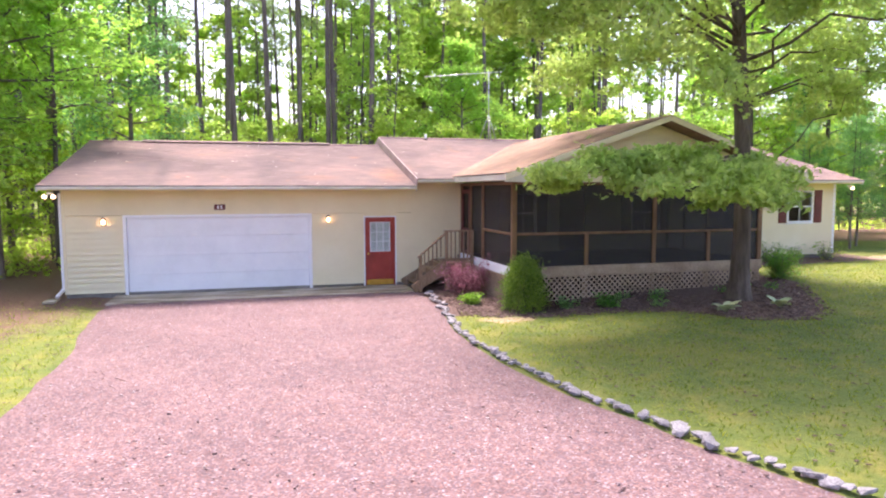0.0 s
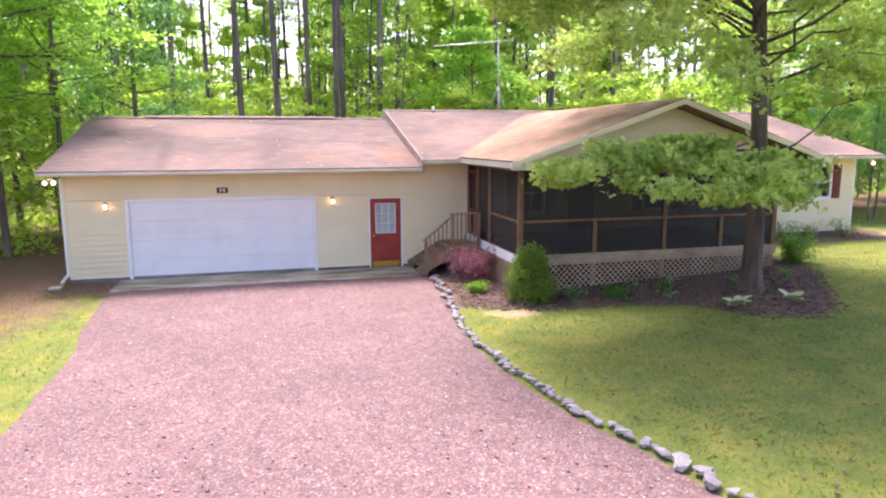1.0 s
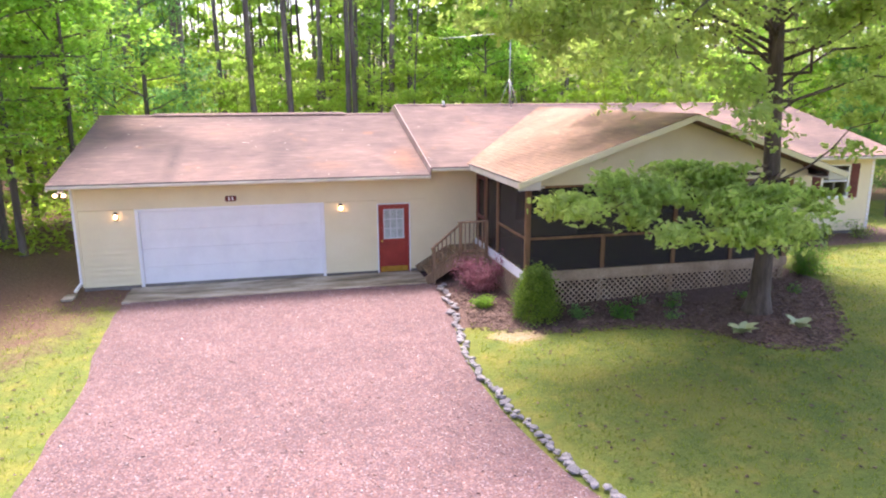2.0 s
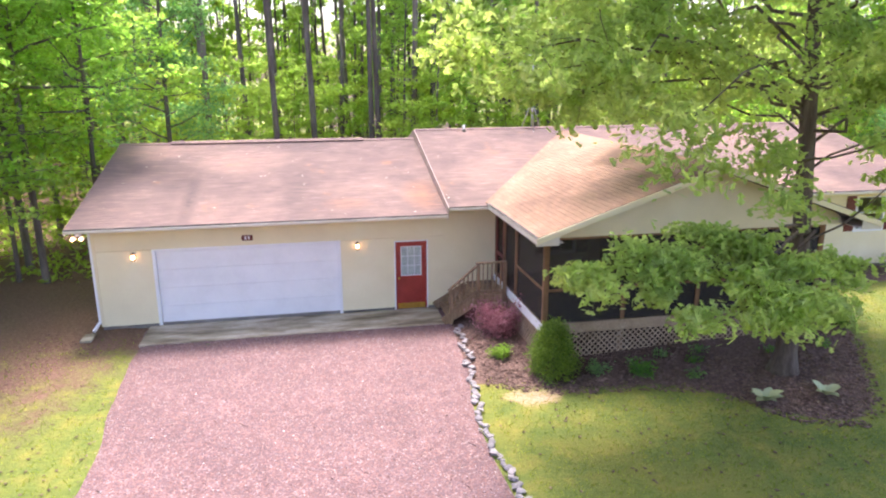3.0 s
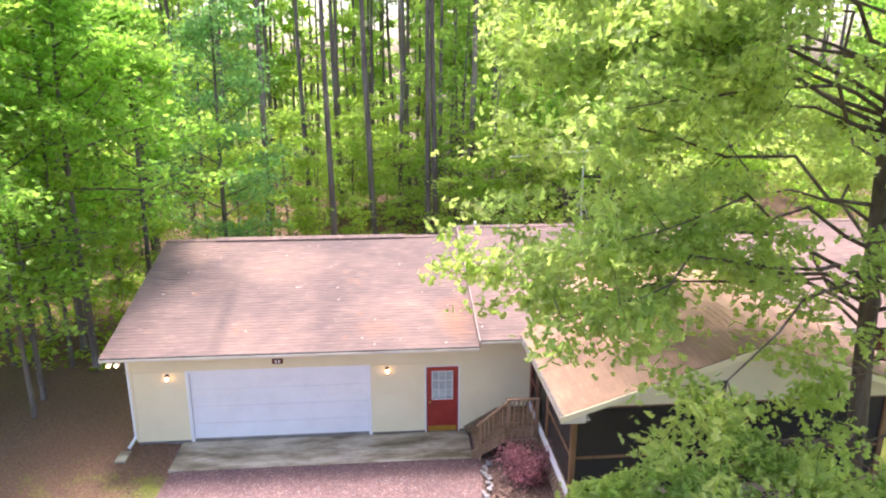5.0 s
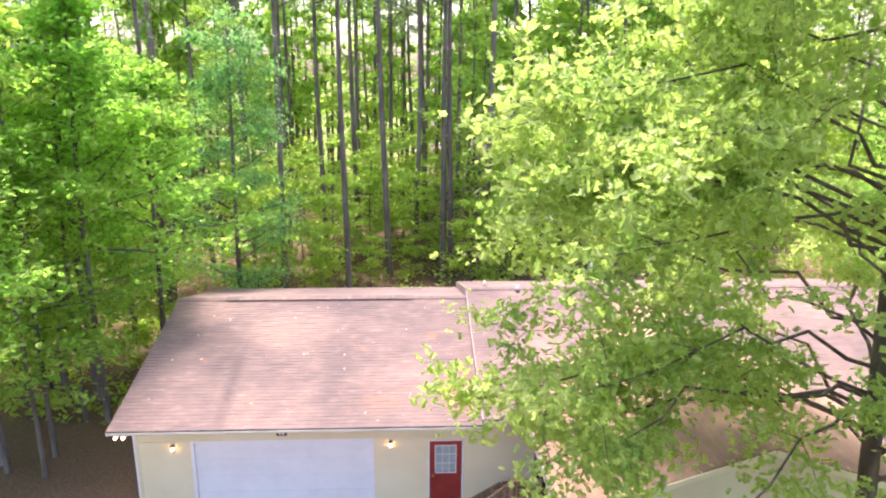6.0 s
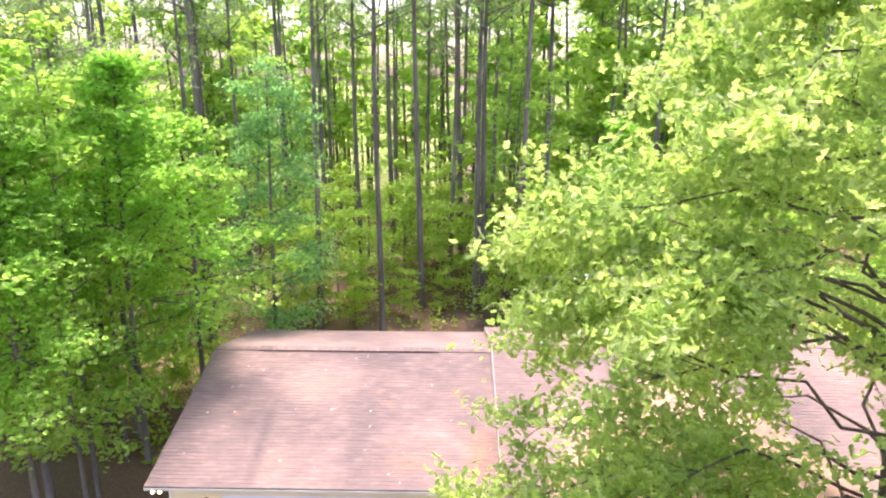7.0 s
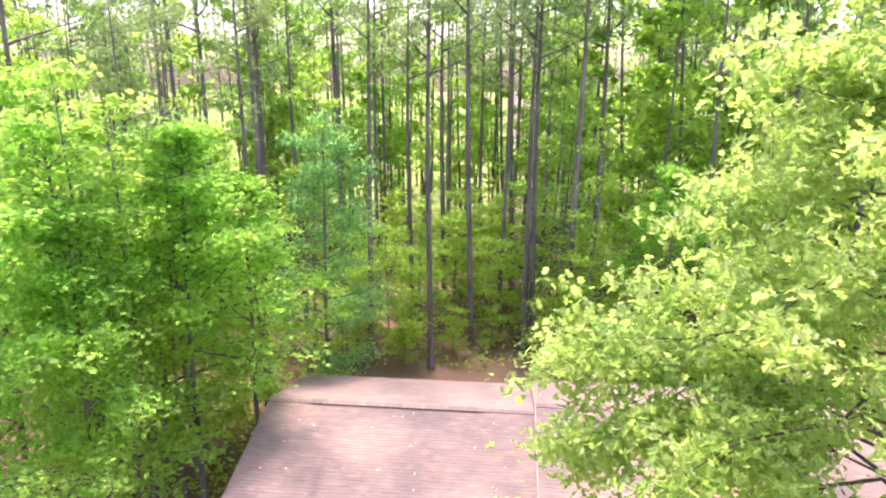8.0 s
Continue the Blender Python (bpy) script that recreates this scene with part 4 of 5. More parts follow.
# ---- woods ----
pine = tree("pine_tree", "tall thin pine with a bare grey-brown trunk", 21, 27, 0.18, 16.5, 3.0, 11, 4, 8, 0.45, PINEBARK, NEEDLE, (2.54, 19.3, -0.3), lean=0.01, spread=0.5, width=0.25)
tulip = tree("woodland_tree", "slender woodland tree in fresh green leaf", 31, 20, 0.11, 3.5, 3.1, 17, 5, 7, 0.32, PINEBARK, WOODLEAF, (9.8, 28.2, -0.3), lean=0.015, spread=0.45, droop=0.2, width=0.75, shape="broad", level=0.7)
sapling = tree("understory_tree", "young understory tree in pale yellow-green leaf", 41, 8, 0.05, 0.9, 2.6, 15, 5, 9, 0.27, PINEBARK, YOUNGLEAF, (-0.2, 21, -0.3), lean=0.03, spread=0.42, flat=0.22, droop=0.15, width=0.75, shape="broad", level=0.75)
far_pine = tree("pine_tree", "distant thin pine with a bare trunk", 22, 27, 0.17, 17, 3.0, 9, 3, 5, 0.8, PINEBARK, NEEDLE, (2.0, 52.0, -0.3), lean=0.012, spread=0.6, width=0.25, sides=6)
far_tulip = tree("woodland_tree", "distant slender tree in fresh green leaf", 32, 20, 0.12, 4, 3.2, 13, 4, 6, 0.6, PINEBARK, WOODLEAF, (-6.0, 50.0, -0.3), lean=0.015, spread=0.55, sides=6, width=0.7)
far_sapling = tree("understory_tree", "distant understory tree in pale green leaf", 42, 8, 0.05, 0.9, 2.6, 11, 4, 6, 0.5, PINEBARK, YOUNGLEAF, (10.0, 51.0, -0.3), lean=0.03, spread=0.5, sides=6, width=0.7)
maple = tree("maple_tree", "broadleaf tree in dense bright green leaf at the wood's edge", 51, 15.0, 0.15, 3.2, 3.8, 24, 8, 12, 0.2, PINEBARK, MAPLELEAF, (-6.9, 2.6, -0.05), lean=0.02, spread=0.42, top=0.3, flat=0.3, droop=0.22, width=0.85, shape="broad", level=0.75)
edge_maple = tree("maple_tree", "tall maple in bright green leaf beside the garage", 52, 14.6, 0.13, 6.4, 3.5, 24, 9, 14, 0.2, PINEBARK, MAPLELEAF, (-4.7, 5.1, -0.05), lean=0.015, spread=0.42, top=0.16, flat=0.3, droop=0.22, width=0.85, shape="broad", level=0.75)
cedar = tree("cedar_tree", "rounded blue-green evergreen behind the house", 61, 14.2, 0.13, 2.5, 2.9, 28, 7, 15, 0.21, PINEBARK, BLUELEAF, (-1.9, 13.2, -0.2), lean=0.01, spread=0.42, top=0.4, width=0.5, shape="broad")


def plant(ob, x, y, turn, size):
    return copy_thing(ob, pose(x, y, height_at(x, y), 0, 0, turn) @ Matrix.Scale(size, 4))


rng = random.Random(5)
for x, y, s in ((-7.4, 7.6, 0.95), (-10.6, 3.4, 0.95), (-12.5, 9.0, 1.1), (-6.6, 12.5, 0.9), (-7.0, -2.8, 0.95), (27.4, 8.5, 0.9), (31.0, 7.5, 0.9), (35.0, 5.0, 1.0), (29.5, 12.0, 1.0)):
    plant(maple, x, y, rng.uniform(0, 360), s)
for ob, x, y, s in ((edge_maple, -3.9, 8.8, 0.85), (edge_maple, -6.0, 0.6, 0.85), (tulip, 11.4, 20.0, 0.72), (edge_maple, 15.6, 19.6, 0.8), (tulip, 10.2, 24.6, 0.8)):
    plant(ob, x, y, rng.uniform(0, 360), s)
for x, y, s in ((25.9, 3.4, 0.36), (27.2, 2.4, 0.4), (28.6, 3.4, 0.42), (27.6, 5.4, 0.5), (30.4, 2.6, 0.45), (32.4, 4.0, 0.5)):
    plant(cedar, x, y, rng.uniform(0, 360), s)
for x, y, s in ((17.0, 30.0, 1.35), (19.5, 33.5, 1.45), (22.5, 36.0, 1.5), (15.5, 34.5, 1.45), (25.0, 39.0, 1.5), (12.5, 36.0, 1.4), (27.0, 34.0, 1.4)):
    plant(far_tulip, x, y, rng.uniform(0, 360), s)
fixed = [(-1.12, 19.8), (4.65, 23.7), (7.93, 22.9), (8.45, 23.3), (-5.2, 1.8), (-5.5, 3.0), (-6.5, 2.1), (-5.6, 5.3), (-7.8, 5.7), (-5.8, 6.8), (-8.2, 7.9), (35.4, 38.4), (-4.6, 12.0), (-5.6, 15.0), (12.2, 26.0), (7.2, 33.0), (2.2, 31.0), (4.4, 36.0), (9.2, 31.0), (6.3, 27.6), (0.4, 27.0), (-2.6, 30.0), (10.4, 22.4)]
for k, (x, y) in enumerate(fixed):
    if x < -5 and y < 6:
        plant(tulip, x, y, rng.uniform(0, 360), rng.uniform(0.62, 0.85))
    else:
        plant(pine, x, y, rng.uniform(0, 360), rng.uniform(0.95, 1.15) if y > 12 else rng.uniform(0.7, 0.85))
spots = list(fixed) + [(2.54, 19.3), (9.8, 28.2), (-1.9, 13.2)]
while len(spots) < 225:
    x, y = rng.uniform(-48, 70), rng.uniform(2, 64)
    if y < 15.5 and -10 < x < 27.5:
        continue
    if -1 < x < 9 and y < 31:
        continue
    if 9 < x < 18 and y < 27:
        continue
    if x > 26 and y < 5:
        continue
    if all((x - a) ** 2 + (y - b) ** 2 > 3.6 for a, b in spots):
        spots.append((x, y))
for k, (x, y) in enumerate(spots[len(fixed) + 3:]):
    r = rng.random()
    if y < 36:
        src = pine if r < 0.36 else tulip if r < 0.56 else sapling
    else:
        src = far_pine if r < 0.4 else far_tulip if r < 0.66 else far_sapling
    plant(src, x, y, rng.uniform(0, 360), rng.uniform(0.8, 1.2))
for x, y, s in ((1.0, 19.0, 0.4), (3.6, 21.5, 0.4), (6.0, 22.5, 0.35), (9.4, 20.0, 0.7), (1.2, 23.5, 0.8), (6.4, 25.2, 0.8), (3.2, 27.5, 0.95), (5.4, 30.5, 1.0), (8.0, 27.5, 0.9), (0.4, 30.5, 1.0), (2.8, 33.5, 1.05), (6.4, 35.0, 1.0), (10.8, 18.0, 0.7), (-2.4, 18.0, 0.8), (11.8, 22.0, 0.9), (-2.2, 25.0, 0.9), (-3.0, 21.5, 0.9), (15.0, 17.5, 0.8), (19.5, 18.5, 0.9), (24.0, 17.0, 0.9), (-4.4, 10.0, 0.7), (-8.6, 4.6, 0.6), (-6.8, 9.4, 0.8)):
    plant(sapling, x, y, rng.uniform(0, 360), s)


for k in range(80):
    x, y = rng.uniform(-50, 75), rng.uniform(38, 68)
    plant(far_tulip if k % 3 else far_pine, x, y, rng.uniform(0, 360), rng.uniform(0.95, 1.35))


def far_woods():
    """The woods beyond: trunks and leaf masses that merge with distance."""
    g = np.random.default_rng(77)
    v, f, pts = [], [], []
    for k in range(120):
        a = g.uniform(-1.25, 1.25)
        d = g.uniform(68, 100)
        x, y = 8 + d * math.sin(a), -10 + d * math.cos(a)
        h = g.uniform(20, 29)
        tube([(x, y, -1), (x + g.normal(0, 0.3), y, h * 0.5), (x + g.normal(0, 0.4), y, h)], [0.2, 0.14, 0.03], 5, v, f)
        for _ in range(22):
            z = h * g.uniform(0.05, 1.0) ** 0.9
            pts.append(clump(g, (x + g.normal(0, 2.2), y + g.normal(0, 2.2), z), 0.9, 9, 0.6))
    w = thing("far_woods", "distant woods of thin trunks and pale green leaves", "woods", kind="stuff")
    part_data("trunks", mesh_of("trunks", v, f, PINEBARK, True), w)
    part_data("leaf_mass", leaves("leaf_mass", WOODLEAF, np.concatenate(pts), 0.75, g, 0.2, 0.6), w)


far_woods()


def undergrowth():
    g = np.random.default_rng(78)
    n = 2600
    x, y = g.uniform(-45, 60, n), 14 + 55 * g.uniform(0, 1, n) ** 1.4
    keep = ~((x > -1) & (x < 9.5) & (y < 19))
    pts = [clump(g, (a, b, -0.25 + g.uniform(0.1, 0.8)), g.uniform(0.25, 0.6), 14, 0.6) for a, b in zip(x[keep], y[keep])]
    n = 160
    for a, b in zip(g.uniform(-14, -3.4, n), g.uniform(5, 15, n)):
        pts.append(clump(g, (a, b, g.uniform(0.05, 0.5)), 0.3, 12, 0.5))
    me = leaves("undergrowth", YOUNGLEAF, np.concatenate(pts), 0.3, g, 0.2, 0.55)
    tagged(new("undergrowth", me), "low pale green undergrowth on the wood's floor", "undergrowth", kind="stuff")


undergrowth()


# ---- planting bed ----
def cone_shrub(x, y, h, r):
    g = np.random.default_rng(91)
    root = thing("conical_shrub", "dense conical dwarf spruce, bright green", "shrub", (x, y, height_at(x, y)))
    v, f = [], []
    tube([(0, 0, -0.05), (0, 0, h * 0.6)], [0.05, 0.02], 6, v, f)
    part_data("stem", mesh_of("stem", v, f, PINEBARK, True), root)
    pts = []
    for k in range(150):
        t, a = (k / 150) ** 0.85, k * 2.4 + g.uniform(-0.4, 0.4)
        prof = min(1.0, 0.78 + 1.6 * t) * (1 - t) ** 0.42
        rr = r * prof * g.uniform(0.66, 1.04)
        pts.append(clump(g, (rr * math.cos(a), rr * math.sin(a), 0.06 + t * (h - 0.08)), g.uniform(0.06, 0.1), 60, 1.0))
    c = np.concatenate(pts)
    c = c[c[:, 2] > 0.0]
    part_data("foliage", leaves("foliage", SPRUCE, c, 0.085, g, -0.35, 0.35, 0.2), root)


def mound(name, label, x, y, r, h, count, size, mat, seed, droop=0.3, width=0.5, stems=7):
    """A low plant: stems from one crown, and leaves round them."""
    g = np.random.default_rng(seed)
    root = thing(name, label, "plant", (x, y, height_at(x, y)))
    v, f, pts = [], [], []
    for k in range(stems):
        a = 2 * math.pi * k / stems + g.uniform(-0.3, 0.3)
        lp = limb_path(g, (0, 0, -0.02), (math.cos(a) * r, math.sin(a) * r, h * 1.2), math.hypot(r, h) * g.uniform(0.7, 1.0), 0.15, 4)
        tube(lp, [0.014, 0.012, 0.009, 0.006, 0.003], 4, v, f)
        for q in lp[1:]:
            pts.append(clump(g, q, r * 0.28, count // (stems * 4), 0.6))
    part_data("stem", mesh_of("stem", v, f, PINEBARK, True), root)
    part_data("foliage", leaves("foliage", mat, np.concatenate(pts), size, g, droop, width), root)


def hosta(x, y, r, seed, mat):
    """A rosette of broad arching leaves, each a part of its own."""
    g = random.Random(seed)
    root = thing("hosta", "small hosta with cream-edged broad leaves in the mulch", "plant", (x, y, height_at(x, y)), group="hostas by the oak")
    for k in range(16):
        a, tilt, ln = k * 2.4 + g.uniform(-0.3, 0.3), g.uniform(0.6, 1.35), r * g.uniform(0.75, 1.15)
        vs = []
        for i in range(6):
            t = i / 5
            w = 0.34 * ln * math.sin(math.pi * (0.12 + 0.88 * t)) ** 0.8 if i < 5 else 0.004
            d, z = ln * t, 0.05 + ln * (math.sin(tilt) * t * 1.35 - 0.6 * t * t)
            for s in (-1, 0, 1):
                vs.append((math.cos(a) * d - math.sin(a) * w * s, math.sin(a) * d + math.cos(a) * w * s, max(0.02, z + 0.06 * ln * abs(s))))
        fs = [(i * 3 + j, i * 3 + j + 1, i * 3 + j + 4, i * 3 + j + 3) for i in range(5) for j in range(2)]
        part_data("leaf", mesh_of("leaf", vs, fs, mat, True), root)


cone_shrub(9.5, -5.2, 1.24, 0.56)
mound("japanese_maple", "small purple-leaved Japanese maple beside the steps", 8.95, -2.5, 0.62, 0.75, 3600, 0.085, PURPLE, 92, 0.5, 0.4, 11)
mound("lime_tuft", "low lime-green clump of leaves in bare soil", 8.58, -3.95, 0.26, 0.2, 700, 0.1, LIME, 93, 0.0, 0.3)
mound("green_perennial", "small bright green perennial in the mulch bed", 11.42, -5.72, 0.3, 0.25, 500, 0.1, LEAFY, 94, 0.1, 0.4)
mound("green_perennial", "small blue-green perennial in the mulch bed", 10.52, -5.4, 0.22, 0.25, 320, 0.09, BLUELEAF, 95, 0.1, 0.4)
mound("rounded_shrub", "rounded dark green shrub at the porch corner", 17.6, -4.3, 0.46, 0.7, 2400, 0.08, LEAFY, 96, 0.1, 0.45, 13)
for k, (x, y, r, h) in enumerate(((20.4, -0.75, 0.5, 0.6), (21.4, -0.7, 0.4, 0.5), (22.9, -0.7, 0.5, 0.6))):
    mound("bare_shrub", "sparse twiggy shrub by the house wall", x, y, r, h, 420, 0.09, SPRUCE, 100 + k, 0.1, 0.45, 12)
for k, (x, y) in enumerate(((12.3, -5.0), (12.9, -5.5), (13.3, -5.0), (14.9, -5.5), (15.6, -5.2), (16.3, -5.5), (12.5, -6.2))):
    mound("bed_plant", "low green plant among the mulch", x, y, 0.2, 0.16, 160, 0.08, LEAFY if k % 2 else BLUELEAF, 110 + k, 0.1, 0.4)
hosta(13.2, -7.65, 0.3, 1, HOSTA)
hosta(14.5, -7.8, 0.27, 2, HOSTA)


def border_stones():
    root = thing("stone_border", "row of small grey and white stones edging the gravel driveway", "edging")
    g = random.Random(8)
    meshes = []
    for k in range(9):
        bm = bmesh.new()
        bmesh.ops.create_icosphere(bm, subdivisions=1, radius=1.0)
        for q in bm.verts:
            q.co *= g.uniform(0.72, 1.12)
            q.co.z = max(-0.5, min(0.62, q.co.z))
        me = bpy.data.meshes.new("stone")
        bm.to_mesh(me)
        bm.free()
        me.materials.append(STONE)
        meshes.append(me)
    y = -1.75
    while y > -17.5:
        s = g.uniform(0.05, 0.1) * (1.25 if y < -11 else 1.0)
        ob = new("stone", meshes[g.randrange(9)])
        ob.parent = root
        ob.location = (edge_x(EDGE_R, y) + g.gauss(0, 0.05), y, 0.02 + height_at(edge_x(EDGE_R, y) + 0.4, y))
        ob.rotation_euler = (g.gauss(0, 0.15), g.gauss(0, 0.15), g.uniform(0, 6.3))
        ob.scale = (s * g.uniform(0.9, 1.5), s, s * g.uniform(0.35, 0.7))
        y -= s * g.uniform(1.0, 1.8)


border_stones()


def scatter_mesh(name, mat, places, sizes, g):
    """Many small angular stones or chips as one mesh."""
    n = len(places)
    unit = np.array([(1, 0, 0), (-1, 0, 0), (0, 1, 0), (0, -1, 0), (0, 0, 1), (0, 0, -0.6)], float)
    fc = np.array([(0, 2, 4), (2, 1, 4), (1, 3, 4), (3, 0, 4), (2, 0, 5), (1, 2, 5), (3, 1, 5), (0, 3, 5)])
    a = g.uniform(0, 2 * np.pi, n)
    v = unit[None] * g.uniform(0.55, 1.25, (n, 6, 1)) * sizes[:, None, :]
    ca, sa = np.cos(a)[:, None], np.sin(a)[:, None]
    v = np.stack([v[..., 0] * ca - v[..., 1] * sa, v[..., 0] * sa + v[..., 1] * ca, v[..., 2]], -1) + places[:, None]
    idx = (np.arange(n)[:, None, None] * 6 + fc[None]).ravel()
    me = bpy.data.meshes.new(name)
    me.vertices.add(n * 6)
    me.vertices.foreach_set("co", v.astype(np.float32).ravel())
    me.loops.add(len(idx))
    me.loops.foreach_set("vertex_index", idx.astype(np.int32))
    me.polygons.add(len(idx) // 3)
    me.polygons.foreach_set("loop_start", np.arange(0, len(idx), 3, dtype=np.int32))
    me.update(calc_edges=True)
    me.materials.append(mat)
    return new(name, me)


def loose_gravel():
    g = np.random.default_rng(12)
    n = 5000
    y = g.uniform(-16.5, -1.4, n)
    lo = np.array([edge_x(EDGE_L, q) - 0.25 for q in y])
    hi = np.array([edge_x(EDGE_R, q) + 0.1 for q in y])
    x = lo + (hi - lo) * g.uniform(0, 1, n)
    s = np.abs(g.normal(0.008, 0.006, (n, 1))) + 0.004
    p = np.stack([x, y, np.full(n, 0.004)], 1)
    tagged(scatter_mesh("loose_gravel", PEBBLE, p, s * [1.3, 1.1, 0.22], g), "loose pink and white gravel stones on the driveway", "gravel", kind="stuff")
    n = 5000
    x = g.uniform(7.9, 17.4, n)
    y = np.array([bed_front(a) for a in x]) + g.uniform(-0.1, 1, n) ** 1.0 * 3.0
    ok = (y < -4.45) | (x < 9.3)
    x, y = x[ok], y[ok]
    z = np.array([height_at(a, b) for a, b in zip(x, y)]) + 0.012
    s = np.abs(g.normal(0.03, 0.014, (len(x), 1))) + 0.008
    tagged(scatter_mesh("mulch_chips", MULCH, np.stack([x, y, z], 1), s * [1.8, 0.7, 0.35], g), "brown mulch chips and dead leaves in the bed", "mulch", kind="stuff")
    n = 2200
    x, y = g.uniform(-9, 24, n), g.uniform(-15, 0, n)
    ok = np.array([(a < edge_x(EDGE_L, b) - 0.2 or a > edge_x(EDGE_R, b) + 0.3) and not (GX0 < a < HX1 and b > -0.1) for a, b in zip(x, y)])
    x, y = x[ok], y[ok]
    z = np.array([height_at(a, b) for a, b in zip(x, y)]) + 0.03
    tagged(scatter_mesh("fallen_leaves", MULCH, np.stack([x, y, z], 1), np.full((len(x), 1), 0.035) * [1.4, 0.9, 0.2], g), "scattered dead leaves on the grass", "leaf litter", kind="stuff")


loose_gravel()


def roof_litter():
    g = np.random.default_rng(19)
    n = 46
    x, y = g.uniform(RX0 + 0.3, 8.8, n), g.uniform(-0.7, 5.0, n)
    z = np.where(x < GX1, G_EAVE[1] + (y - G_EAVE[0]) * G_RISE, H_EAVE[1] + (y - H_EAVE[0]) * H_RISE) + 0.012
    s = g.uniform(0.012, 0.04, (n, 1)) * [1.5, 1.0, 0.3]
    tagged(scatter_mesh("roof_litter", PETAL, np.stack([x, y, z], 1), s, g), "pale fallen petals and twigs on the shingles", "leaf litter", kind="stuff")


roof_litter()


def lawn_grass():
    g = np.random.default_rng(14)
    n = 90000
    x, y = g.uniform(-8, 27, n), g.uniform(-15.5, 1.0, n)
    c = np.array([cover_at(a, b) for a, b in zip(x, y)])
    el = np.interp(y, [p[1] for p in EDGE_L][::-1], [p[0] for p in EDGE_L][::-1])
    er = np.interp(y, [p[1] for p in EDGE_R][::-1], [p[0] for p in EDGE_R][::-1])
    ok = (g.uniform(0, 1, n) < c[:, 0] * (1 - c[:, 1]) * (1 - c[:, 2])) & ((x < el - 0.15) | (x > er + 0.2)) & ~((x > GX0 - 0.1) & (y > -0.1)) & ~((x > PX0 - 0.1) & (x < PX1 + 0.1) & (y > PY - 0.1))
    x, y = x[ok], y[ok]
    z = np.array([height_at(a, b) for a, b in zip(x, y)])
    h = g.uniform(0.02, 0.06, len(x))
    az = g.uniform(0, 2 * np.pi, len(x))
    w = 0.011
    b0 = np.stack([x - np.cos(az) * w, y - np.sin(az) * w, z - 0.005], 1)
    b1 = np.stack([x + np.cos(az) * w, y + np.sin(az) * w, z - 0.005], 1)
    t = np.stack([x + g.normal(0, 0.03, len(x)), y + g.normal(0, 0.03, len(x)), z + h], 1)
    v = np.stack([b0, b1, t], 1).reshape(-1, 3)
    me = bpy.data.meshes.new("grass")
    me.vertices.add(len(v))
    me.vertices.foreach_set("co", v.astype(np.float32).ravel())
    me.loops.add(len(v))
    me.loops.foreach_set("vertex_index", np.arange(len(v), dtype=np.int32))
    me.polygons.add(len(v) // 3)
    me.polygons.foreach_set("loop_start", np.arange(0, len(v), 3, dtype=np.int32))
    me.update(calc_edges=True)
    me.materials.append(GRASS)
    tagged(new("grass", me), "short patchy lawn grass, green to yellow", "grass", kind="stuff")


lawn_grass()


# ---- fixtures ----
def wall_lamp(x, z):
    root = thing("wall_lamp", "small lit lantern on the garage wall", "lamp", (x, -0.02, z), group="garage wall lamps")
    part("back_plate", box(-0.05, 0.05, -0.025, 0.0, -0.09, 0.09), BRONZE, root)
    part("arm", beam((0, -0.02, 0.06), (0, -0.11, 0.1), 0.02, 0.02), BRONZE, root)
    for nm, z0, z1, r0, r1 in (("cap", 0.075, 0.13, 0.065, 0.015), ("base", -0.1, -0.075, 0.03, 0.05)):
        bm = bmesh.new()
        bmesh.ops.create_cone(bm, cap_ends=True, segments=12, radius1=r0, radius2=r1, depth=z1 - z0, matrix=Matrix.Translation((0, -0.1, (z0 + z1) / 2)))
        part(nm, bm, BRONZE, root)
    bm = bmesh.new()
    bmesh.ops.create_uvsphere(bm, u_segments=14, v_segments=10, radius=0.05, matrix=Matrix.Translation((0, -0.1, 0)) @ Matrix.Diagonal((1, 1, 1.4, 1)))
    part("bulb", bm, GLOW, root, "warm glowing bulb")


wall_lamp(-0.55, 2.02)
wall_lamp(5.44, 2.02)


def flood_light(x, y, z, heads):
    root = thing("flood_light", "lit twin floodlight under the eave corner" if len(heads) > 1 else "lit floodlight under the eave corner", "lamp", (x, y, z))
    part("mount", box(-0.06, 0.06, -0.06, 0.06, -0.03, 0.03), WHITE, root)
    for dx in heads:
        bm = bmesh.new()
        bmesh.ops.create_cone(bm, cap_ends=True, segments=14, radius1=0.065, radius2=0.03, depth=0.12, matrix=Matrix.Translation((dx, -0.09, -0.06)) @ Matrix.Rotation(radians(65), 4, "X"))
        h = part("lamp_head", bm, WHITE, root)
        bm = bmesh.new()
        bmesh.ops.create_uvsphere(bm, u_segments=14, v_segments=10, radius=0.048, matrix=Matrix.Translation((dx, -0.14, -0.085)))
        part("bulb", bm, GLOW, h, "warm glowing bulb")


flood_light(-1.68, -0.55, 2.8, (-0.1, 0.1))
flood_light(23.98, -0.5, 3.0, (0.0,))

plaque = thing("number_plaque", "small brown house plaque over the garage door", "sign", (2.43, -0.025, 2.4))
part("board", box(-0.15, 0.15, -0.025, 0.0, -0.075, 0.075, 0.02), SHUTTER, plaque)
for dx in (-0.045, 0.045):
    part("mark", box(dx - 0.022, dx + 0.022, -0.032, -0.026, -0.045, 0.045, 0.002), WHITE, plaque, "pale plain bar")

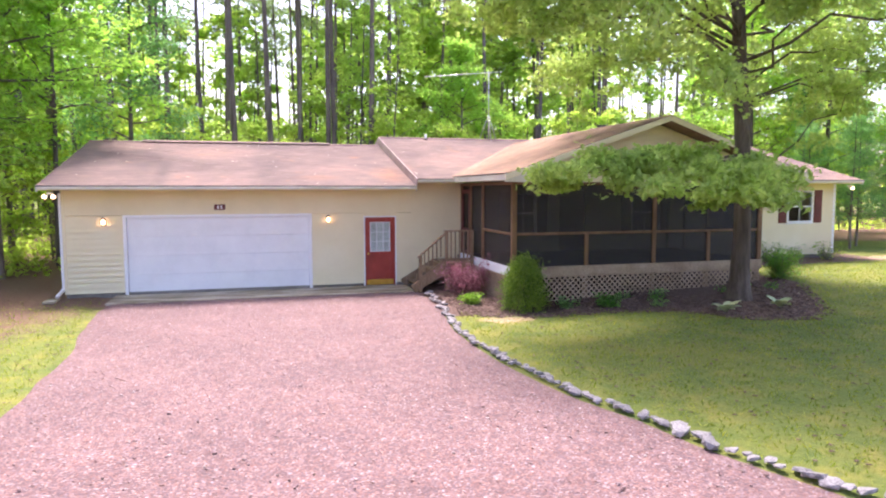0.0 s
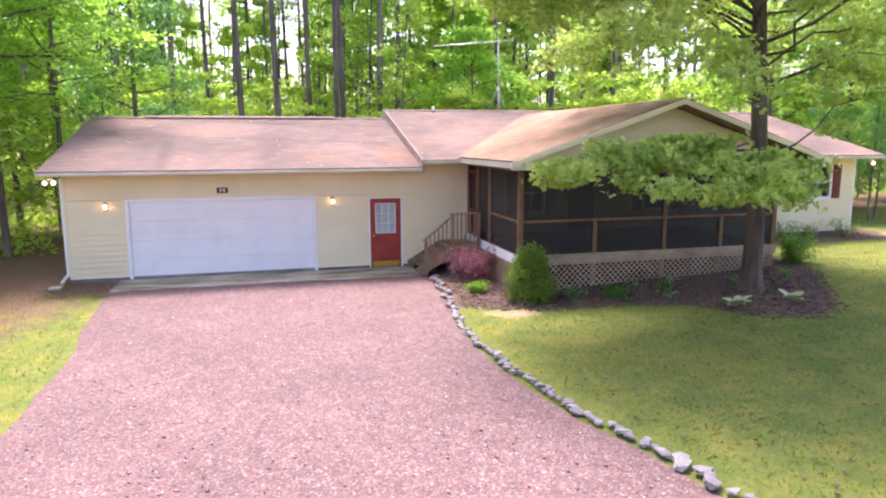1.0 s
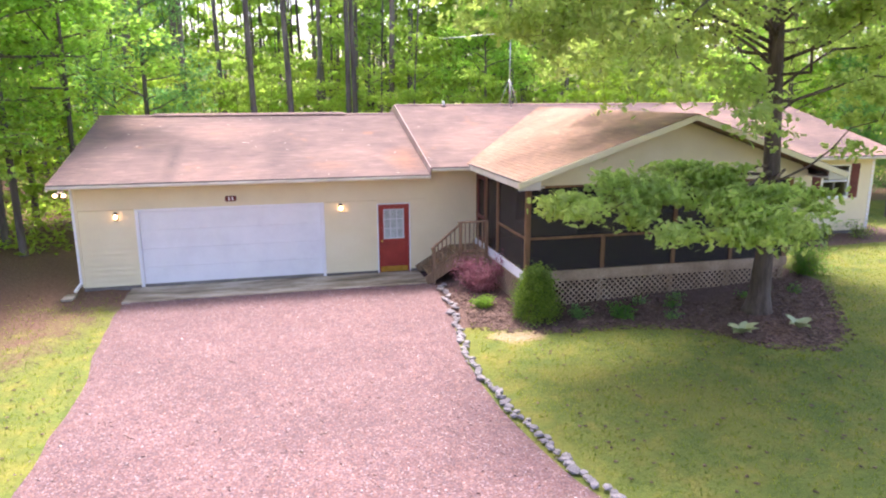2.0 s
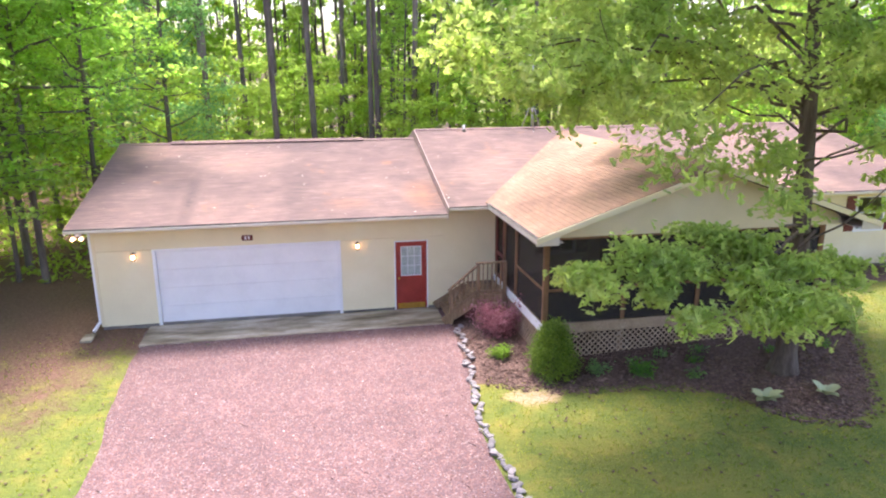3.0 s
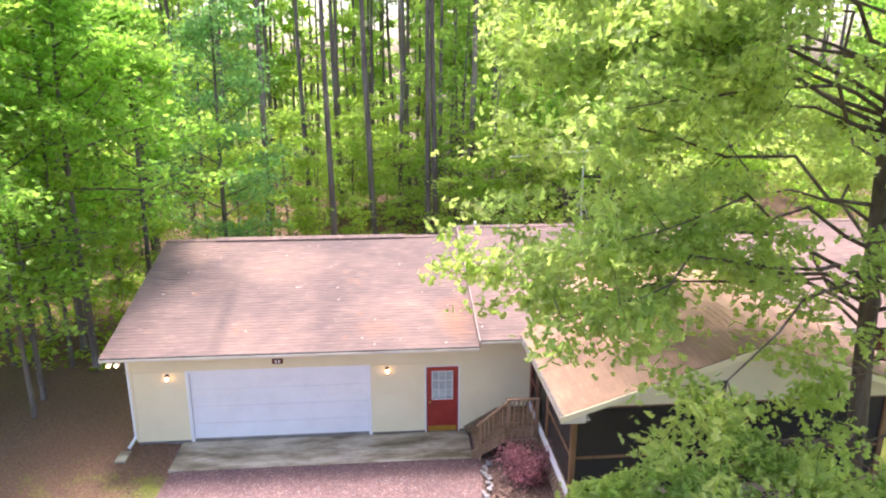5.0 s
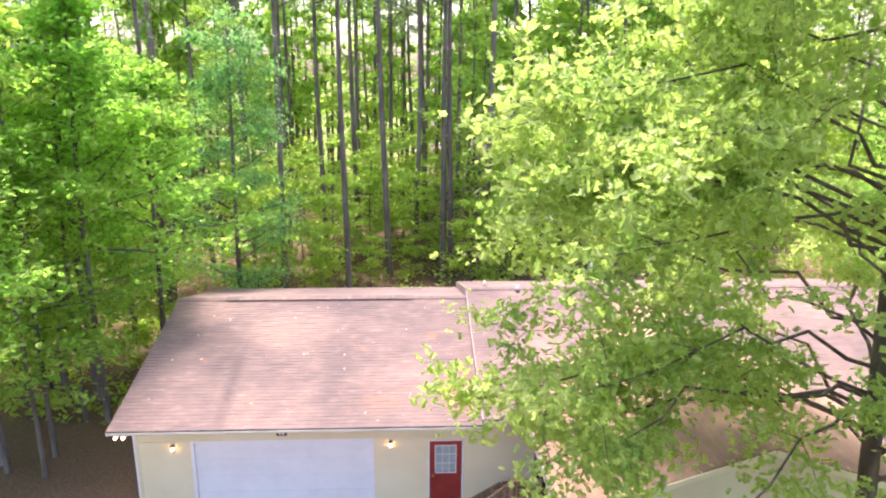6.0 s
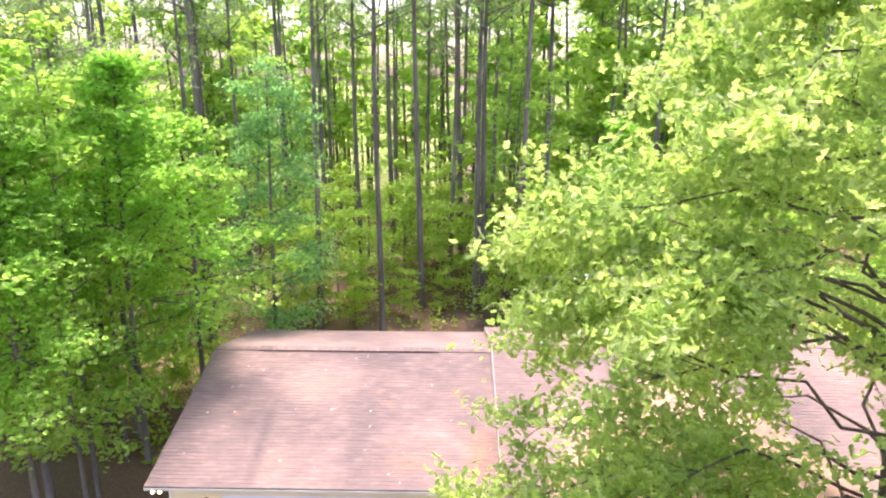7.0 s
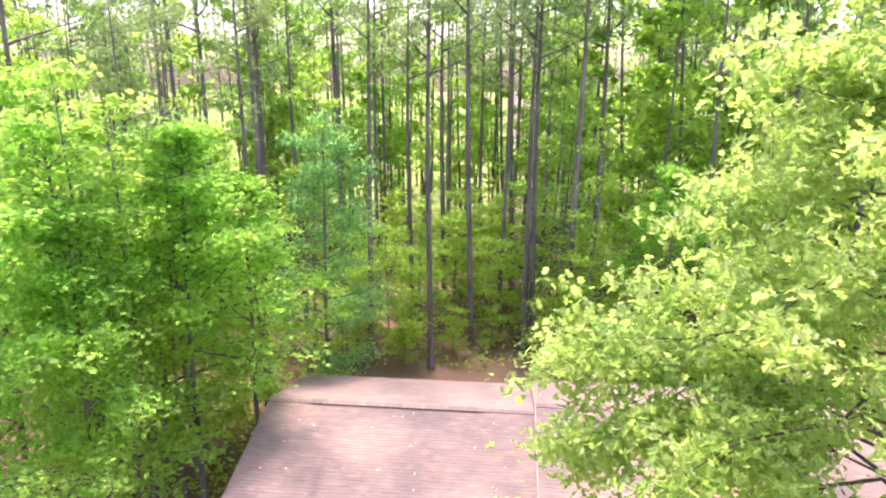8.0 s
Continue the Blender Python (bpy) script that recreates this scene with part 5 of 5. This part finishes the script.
downspout = thing("downspout", "white downspout at the garage corner with elbow", "downspout")
part("pipe", box(GX0 - 0.09, GX0 - 0.025, -0.03, 0.04, 0.2, 2.8, 0.01), WHITE, downspout)
part("elbow", beam((GX0 - 0.06, 0.0, 0.22), (GX0 - 0.16, -0.3, 0.06), 0.075, 0.065), WHITE, downspout)
splash = thing("splash_block", "pale concrete splash block on the ground", "splash block", (GX0 - 0.2, -0.6, 0.02))
part("slab", box(-0.14, 0.14, -0.32, 0.2, -0.03, 0.03), CONCRETE, splash)

antenna = thing("roof_antenna", "old aluminium television antenna on a tripod mast", "antenna", (12.3, 5.3, 4.84))
v, f = [], []
tube([(0, 0, -0.02), (0, 0, 2.65)], [0.022, 0.02], 8, v, f)
part_data("mast", mesh_of("mast", v, f, ALU, True), antenna)
for a in (0.4, 2.5, 4.6):
    v, f = [], []
    dy = 0.42 * math.sin(a)
    tube([(0.42 * math.cos(a), dy, -abs(dy) * 0.27 - 0.01), (0, 0, 0.95)], [0.014, 0.014], 6, v, f)
    part_data("tripod_leg", mesh_of("tripod_leg", v, f, ALU, True), antenna)
v, f = [], []
tube([(-2.5, 0.3, 2.36), (0.5, -0.1, 2.62)], [0.016, 0.016], 6, v, f)
boom = part_data("boom", mesh_of("boom", v, f, ALU, True), antenna)
for k in range(16):
    t = k / 15
    p = Vector((-2.5, 0.3, 2.36)).lerp(Vector((0.5, -0.1, 2.62)), t)
    ln = 0.35 + 0.75 * t
    v, f = [], []
    tube([p - Vector((0.24, 1, 0)) * ln, p + Vector((0.24, 1, 0)) * ln], [0.006, 0.006], 5, v, f)
    part_data("element", mesh_of("element", v, f, ALU, True), boom)

for x, y in ((8.7, 6.4), (9.7, 5.1)):
    zr = h_top - abs(y - RIDGE_Y) * H_RISE
    vent = thing("vent_pipe", "white plumbing vent pipe on the roof", "vent pipe", (x, y, zr), group="roof vent pipes")
    v, f = [], []
    tube([(0, 0, -0.05), (0, 0, 0.2)], [0.045, 0.045], 12, v, f)
    part_data("pipe", mesh_of("pipe", v, f, WHITE, True), vent)
    v, f = [], []
    tube([(0, 0, -0.03), (0, 0, 0.05)], [0.12, 0.06], 12, v, f)
    part_data("collar", mesh_of("collar", v, f, GUTTER, True), vent, "dark rubber collar")
